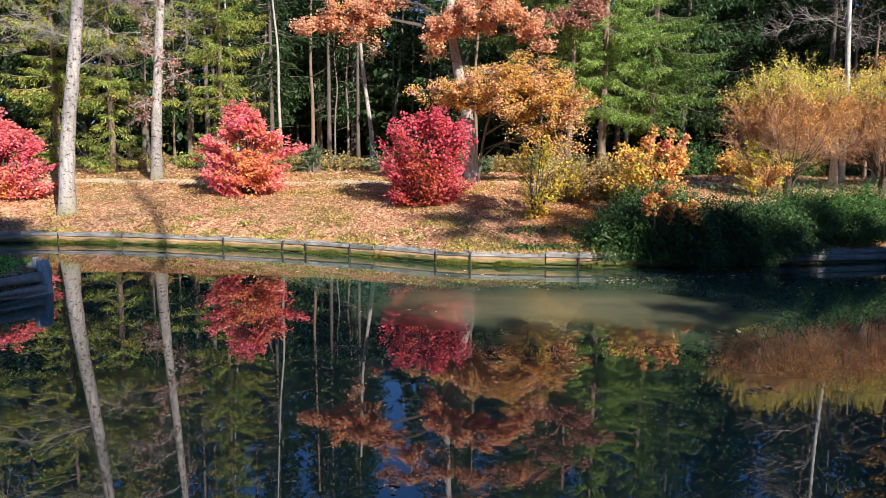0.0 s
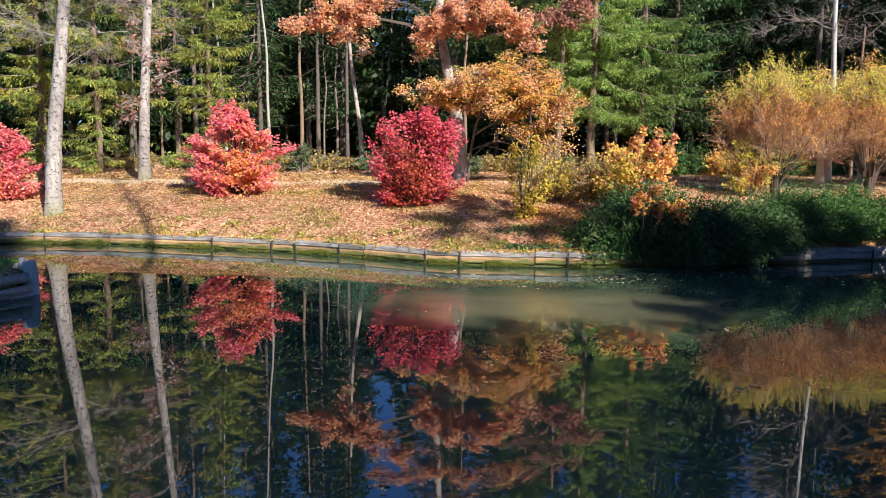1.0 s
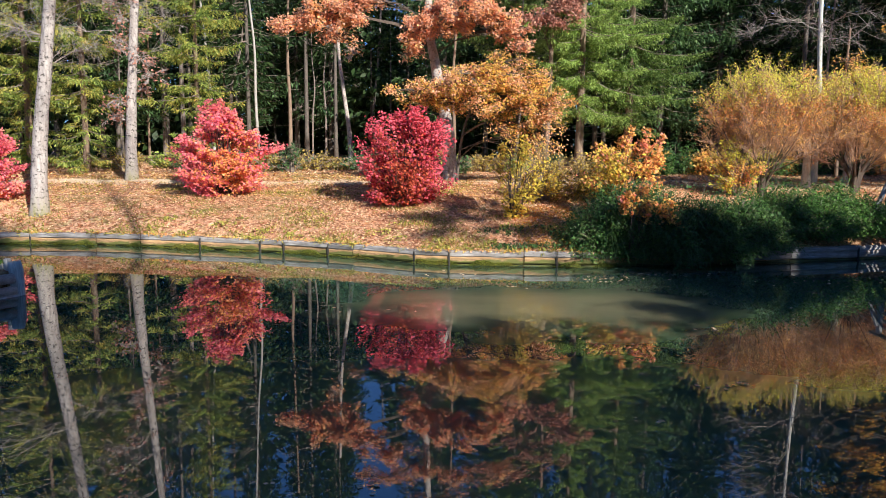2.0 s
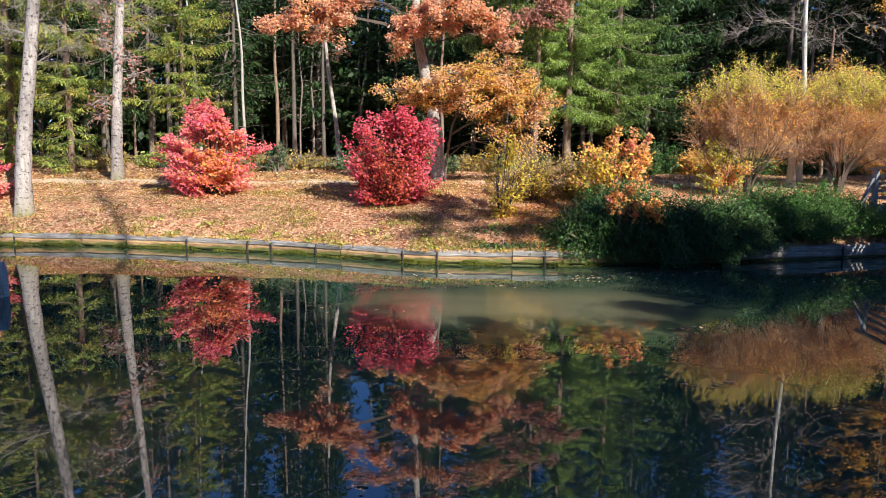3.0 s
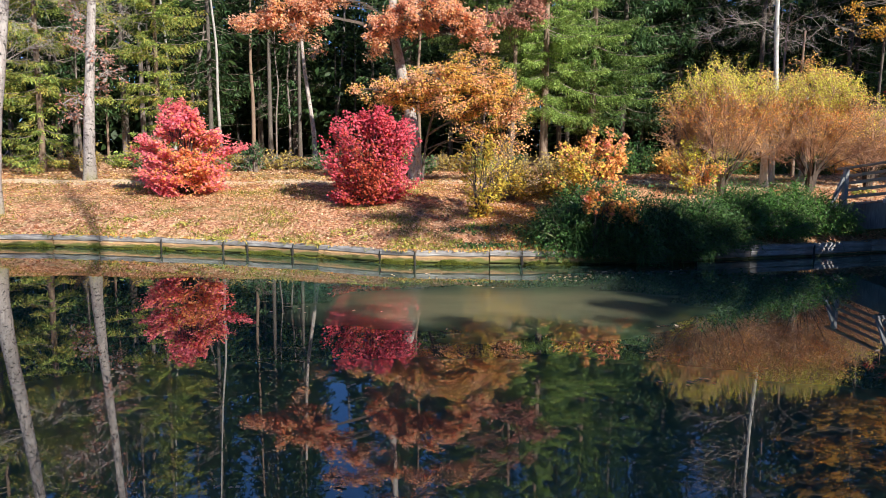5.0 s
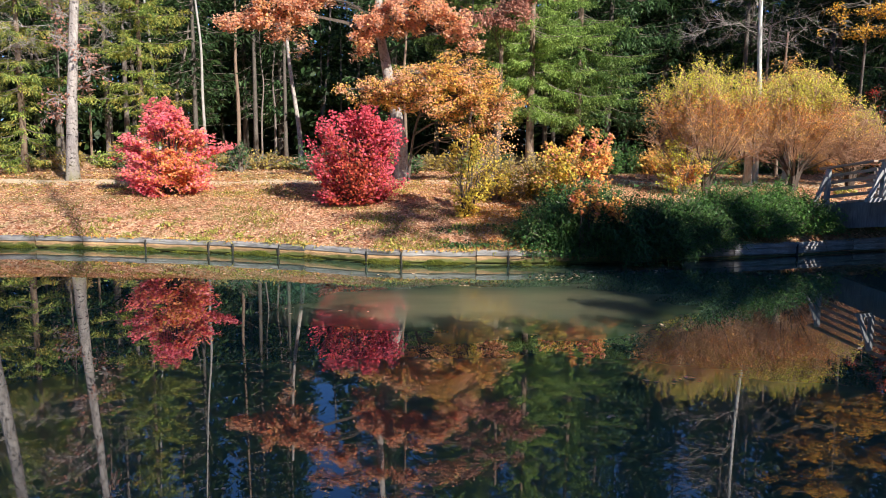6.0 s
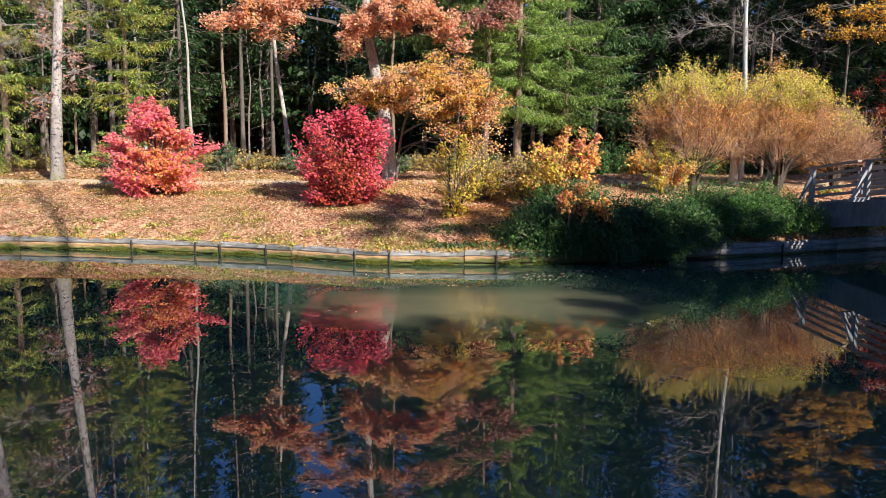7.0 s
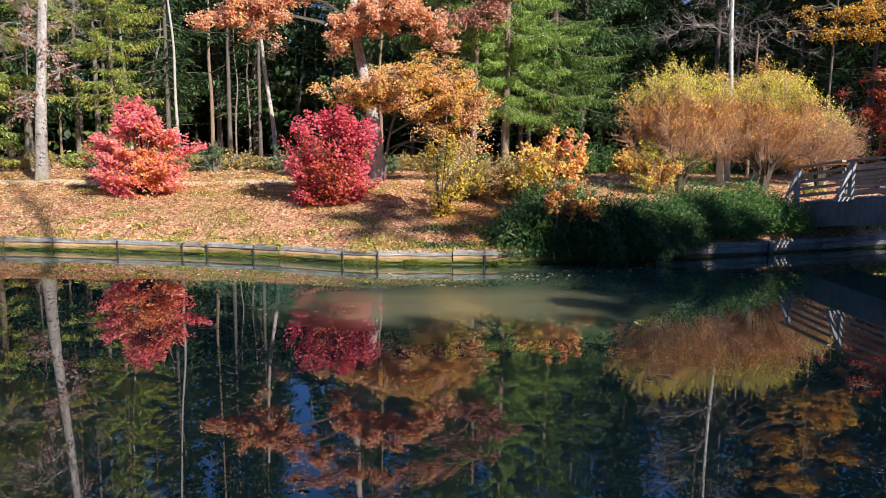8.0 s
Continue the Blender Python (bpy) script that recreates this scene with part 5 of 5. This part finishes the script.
# ---- trees behind the viewer, whose shade lies on the pond ----
shade = spruce("spruce", 18.0, 4.0, 4.2, 0.25, NEEDLE_DARK, BARK_BROWN, "broad dark spruce on the near side of the pond", 66, kite=0.75, whorl=0.55, per=7, step=0.3, wide=0.55, knees=2)
stand(shade, 21.6, -8, 0, 0.87)
for i, (x, y, s) in enumerate(((20.7, -8.6, 0.88), (24.2, -7, 0.875), (26.8, -9, 0.93), (29, -7.5, 0.97), (31, -7, 0.97), (33, -9, 0.98), (36, -7, 0.94), (24, -12, 1.0), (39, -8, 0.98), (27, -4, 0.8), (19.8, -9, 0.74), (22.9, -7.6, 0.845), (12.0, -8.3, 0.64), (22, -4, 0.66),
                              (7.5, -4, 0.44), (9, -4, 0.47), (10.5, -4, 0.47), (11.7, -4.2, 0.48), (12.9, -4, 0.47), (14.1, -4.2, 0.53), (15.3, -4, 0.56), (16.5, -4.2, 0.51), (17.7, -4, 0.50), (19, -4, 0.6),
                              (10.6, -8.3, 0.84), (8.5, -8, 0.90), (6.9, -8.6, 1.01), (5.5, -9, 1.04), (2.5, -8, 0.90), (-0.5, -9, 0.93), (-3.5, -8, 0.9), (-7, -9, 0.95), (-11, -8, 0.9), (30.8, 8, 0.95), (32.4, 0, 1.1), (33, 9, 1.6), (36.5, 6, 1.6), (7, -5.5, 0.75), (3.5, -5.5, 0.75), (0, -6, 0.75), (-5, -6, 0.75))):
    again(shade, x, y, 47 * i, s)

leafy_tree("oak_tree", 19.4, -9.2, [(0, 0, -0.1), (0.1, 0, 6), (-0.1, 0, 12), (0, 0, 18)], 0.16, 0.05, BARK_BROWN,
           [(-1.4, 0, 17.0, 0.9, 0.9, 0.8, 500), (-0.4, 0.3, 17.9, 0.9, 0.9, 0.8, 500), (0.6, 0, 17.0, 1.0, 0.9, 0.8, 600), (1.6, 0, 17.7, 0.9, 0.9, 0.8, 500), (0.3, 0, 18.6, 1.0, 0.9, 0.6, 400)], 0.15, LEAF_OAK,
           "tall oak with a thin high crown on the near side", "oak tree", 59)
leafy_tree("hornbeam", 8.2, -4.2, [(0, 0, -0.1), (0.1, 0, 6), (-0.2, 0, 13), (0.3, 0, 21)], 0.16, 0.04, BARK_GREY, None, 0.1, None,
           "tall bare grey tree on the near side of the pond", "tree", 57, bare=(26, 12, 20.5, 4.0), twig_mat=TWIG_PALE)

# ---- loose stuff on the ground ----
def fallen_leaves(name, count, s_low, s_high, a0, a1, size, material, label, seed, power=1.0, level=None):
    """Leaves lying on the bank."""
    rng = rng_for(seed)
    a = rng.uniform(a0, a1, count)
    s = s_low + (s_high - s_low) * rng.random(count) ** power
    x, y = ring_points(a, s)
    off = np.abs(y - np.interp(x, PATH_LINE[:, 0], PATH_LINE[:, 1]))
    ok = (off > np.interp(x, [-4, 5], [0.3, 0.55])) | (rng.random(count) < 0.25) | (x > 15)
    a, s, x, y = a[ok], s[ok], x[ok], y[ok]
    count = len(x)
    at = np.stack([x, y, rise(s, x, y) + np.where(off[ok] < 0.7, 0.045, 0.012) if level is None else np.full(count, level)], 1)
    th = rng.uniform(0, 2 * math.pi, count)
    tilt = rng.normal(size=(count, 2)) * 0.35
    d = unit(np.stack([np.cos(th), np.sin(th), tilt[:, 0]], 1))
    w = unit(np.cross(unit(np.stack([tilt[:, 1], tilt[:, 0], np.ones(count)], 1)), d))
    L = (size * rng.uniform(0.6, 1.3, count))[:, None]
    up = np.array([0, 0, 1.0]) * L * rng.uniform(0.05, 0.3, (count, 1))
    q = np.stack([at, at + d * L * 0.5 + w * L * 0.36 + up, at + d * L, at + d * L * 0.5 - w * L * 0.36 + up], 1)
    return tagged(part_mesh(name, quad_mesh(name, q.reshape(-1, 3)), material), label, "fallen leaves", kind="stuff")


fallen_leaves("fallen_leaves", 95000, 0.2, 7.5, 0.6, 2.75, 0.055, LITTER, "orange and tan fallen leaves covering the bank", 501)
fallen_leaves("fallen_leaves", 7000, 0.2, 3.5, 0.9, 1.55, 0.07, LEAF_RUST, "russet oak leaves drifted near the timber edge", 502)
fallen_leaves("fallen_leaves", 26000, 6.6, 15.0, 0.6, 2.6, 0.085, LITTER, "fallen leaves under the trees", 503)

fallen_leaves("fallen_leaves", 16000, 4.0, 9.5, 1.2, 2.75, 0.06, LITTER_YELLOW, "yellow fallen leaves along the sandy path", 507)
fallen_leaves("fallen_leaves", 1300, 0.01, 0.2, 0.7, 2.6, 0.055, LITTER, "fallen leaves caught on top of the timber edge", 504, level=0.312)


def grass_blades(count, a0, a1, s_low, s_high, seed):
    """Thin yellow-green grass in patches near the timber edge."""
    rng = rng_for(seed)
    a = rng.uniform(a0, a1, count)
    s = s_low + (s_high - s_low) * rng.random(count) ** 1.6
    x, y = ring_points(a, s)
    patch = np.sin(1.7 * x + 0.6) + np.sin(2.9 * x + 1.9 * y) + 0.8 * np.sin(4.1 * y - x) + rng.normal(size=count) * 0.5
    ok = patch > 0.5
    x, y, s = x[ok], y[ok], s[ok]
    at = np.stack([x, y, rise(s, x, y)], 1)
    q = leaf_quads(at, 0.09, rng, -1.0, 0.22, None, 0.6, 0.2)
    return tagged(part_mesh("grass", quad_mesh("grass", q), GRASS), "sparse yellow-green grass along the timber edge", "grass", kind="stuff")


grass_blades(16000, 0.9, 2.7, 0.2, 3.2, 505)
grass_blades(12000, 1.6, 2.75, 4.6, 7.5, 506)
grass_blades(9000, 1.75, 2.75, 0.3, 5.5, 508)


def tuft(name, x, y, blades, height, spread, material, label, seed, z=None):
    """A tuft of grass or weeds."""
    rng = rng_for(seed)
    ob = thing(name, x, y, label, "plant", z=z)
    a = rng.uniform(0, 6.28, blades)
    q = np.sqrt(rng.random(blades))[:, None] * spread
    root = np.stack([np.cos(a), np.sin(a), 0 * a], 1) * q
    tip = root + np.stack([rng.normal(size=blades) * 0.5, rng.normal(size=blades) * 0.5, np.ones(blades)], 1) * (height * rng.uniform(0.4, 1.0, blades))[:, None]
    mid = (root + tip) / 2 + [0, 0, 0.02]
    tagged(part_mesh("blade_tuft", quad_mesh("blade_tuft", leaf_quads(np.concatenate([mid, tip, root]), height * 0.7, rng, -0.1, 0.6)), material, ob), kind="stuff")
    return ob


rng = rng_for(95)
for i in range(34):
    a = rng.uniform(0.95, 2.6)
    s = 0.25 + 1.6 * rng.random() ** 2
    x, y = ring_points(np.array([a]), s)
    tuft("weed_tuft", float(x[0]), float(y[0]), int(rng.integers(10, 26)), 0.10, rng.uniform(0.12, 0.35), GRASS, "small green weeds among the fallen leaves", 600 + i)
for i in range(34):
    u, w = rng.random(), rng.random()
    tuft("weed_tuft", -6.95 - 2.2 * w, 11.98 + 0.34 * (0.35 + 2.2 * w) - 0.1 - 0.9 * u * u, 50, 0.075, 0.34, MOSS_GRASS, "green grass on the side bank behind the logs", 650 + i, z=0.46 + 0.06 * w)
for i in range(3):
    tuft("weed_tuft", 13.7 + 0.22 * i, 20.2 + 0.2 * (i % 2), 10, 0.2, 0.14, GRASS, "yellow-green weeds beyond the footbridge", 690 + i)
for i in range(16):
    tuft("ivy_patch", rng.uniform(1.6, 3.3), rng.uniform(15.4, 16.6), 26, 0.10, 0.3, LEAF_DARK, "dark ivy creeping over the timber edge", 700 + i)


def floating_leaf(x, y, n, spread, seed):
    """A drift of leaves on the water."""
    rng = rng_for(seed)
    ob = tagged(new("floating_leaves"), "pale withered leaves floating on the pond", "floating leaves", kind="stuff")
    ob.location = (x, y, 0.004)
    th = rng.uniform(0, 6.28, n)
    at = np.stack([rng.normal(size=n) * spread, rng.normal(size=n) * spread * 0.45, rng.uniform(0.0, 0.01, n)], 1)
    d, w = np.stack([np.cos(th), np.sin(th), 0.05 + 0 * th], 1), np.stack([-np.sin(th), np.cos(th), 0.1 + 0 * th], 1)
    L = rng.uniform(0.04, 0.09, (n, 1))
    q = np.stack([at, at + d * L * 0.5 + w * L * 0.35, at + d * L, at + d * L * 0.5 - w * L * 0.35], 1)
    tagged(part_mesh("leaf_drift", quad_mesh("leaf_drift", q.reshape(-1, 3)), LITTER, ob), kind="stuff")


for i, (x, y, n, spread) in enumerate(((4.5, 14.27, 14, 0.18), (1.6, 12.8, 5, 0.12), (3.5, 13.7, 40, 0.35), (-4.63, 8.48, 4, 0.10), (-1.16, 5.03, 3, 0.06), (-0.36, 4.92, 4, 0.07), (3.2, 7.2, 9, 0.16), (2.18, 6.22, 2, 0.03), (4.06, 9.6, 5, 0.1),
                                      (-0.33, 7.27, 4, 0.08), (5.6, 14.2, 10, 0.5), (7.2, 13.4, 8, 0.6), (9.0, 13.6, 8, 0.6), (0.4, 14.2, 8, 0.5), (-3, 14.6, 8, 0.6), (-1.0, 11.0, 6, 0.5), (6.5, 11.0, 5, 0.6))):
    floating_leaf(x, y, n, spread, 800 + i)


def marker_post(x, y):
    """A white post beyond the bridge."""
    ob = thing("marker_post", x, y, "white painted marker post beyond the footbridge", "post")
    bm = bmesh.new()
    box(bm, (0.11, 0.11, 1.1), Matrix.Translation((0, 0, 0.5)), 0.012)
    part("shaft", bm, SIGN_WHITE, ob)
    bm = bmesh.new()
    box(bm, (0.13, 0.13, 0.05), Matrix.Translation((0, 0, 1.07)), 0.012)
    part("cap", bm, SIGN_WHITE, ob)


marker_post(13.9, 18.9)

for i in range(9):
    tuft("weed_tuft", 13.2 + 0.22 * i, 17.72 + 0.06 * i + 0.12 * (i % 3), 26, 0.22, 0.22, (GRASS, MOSS_GRASS, LEAF_YELLOW)[i % 3], "green and yellow weeds under the footbridge", 720 + i)
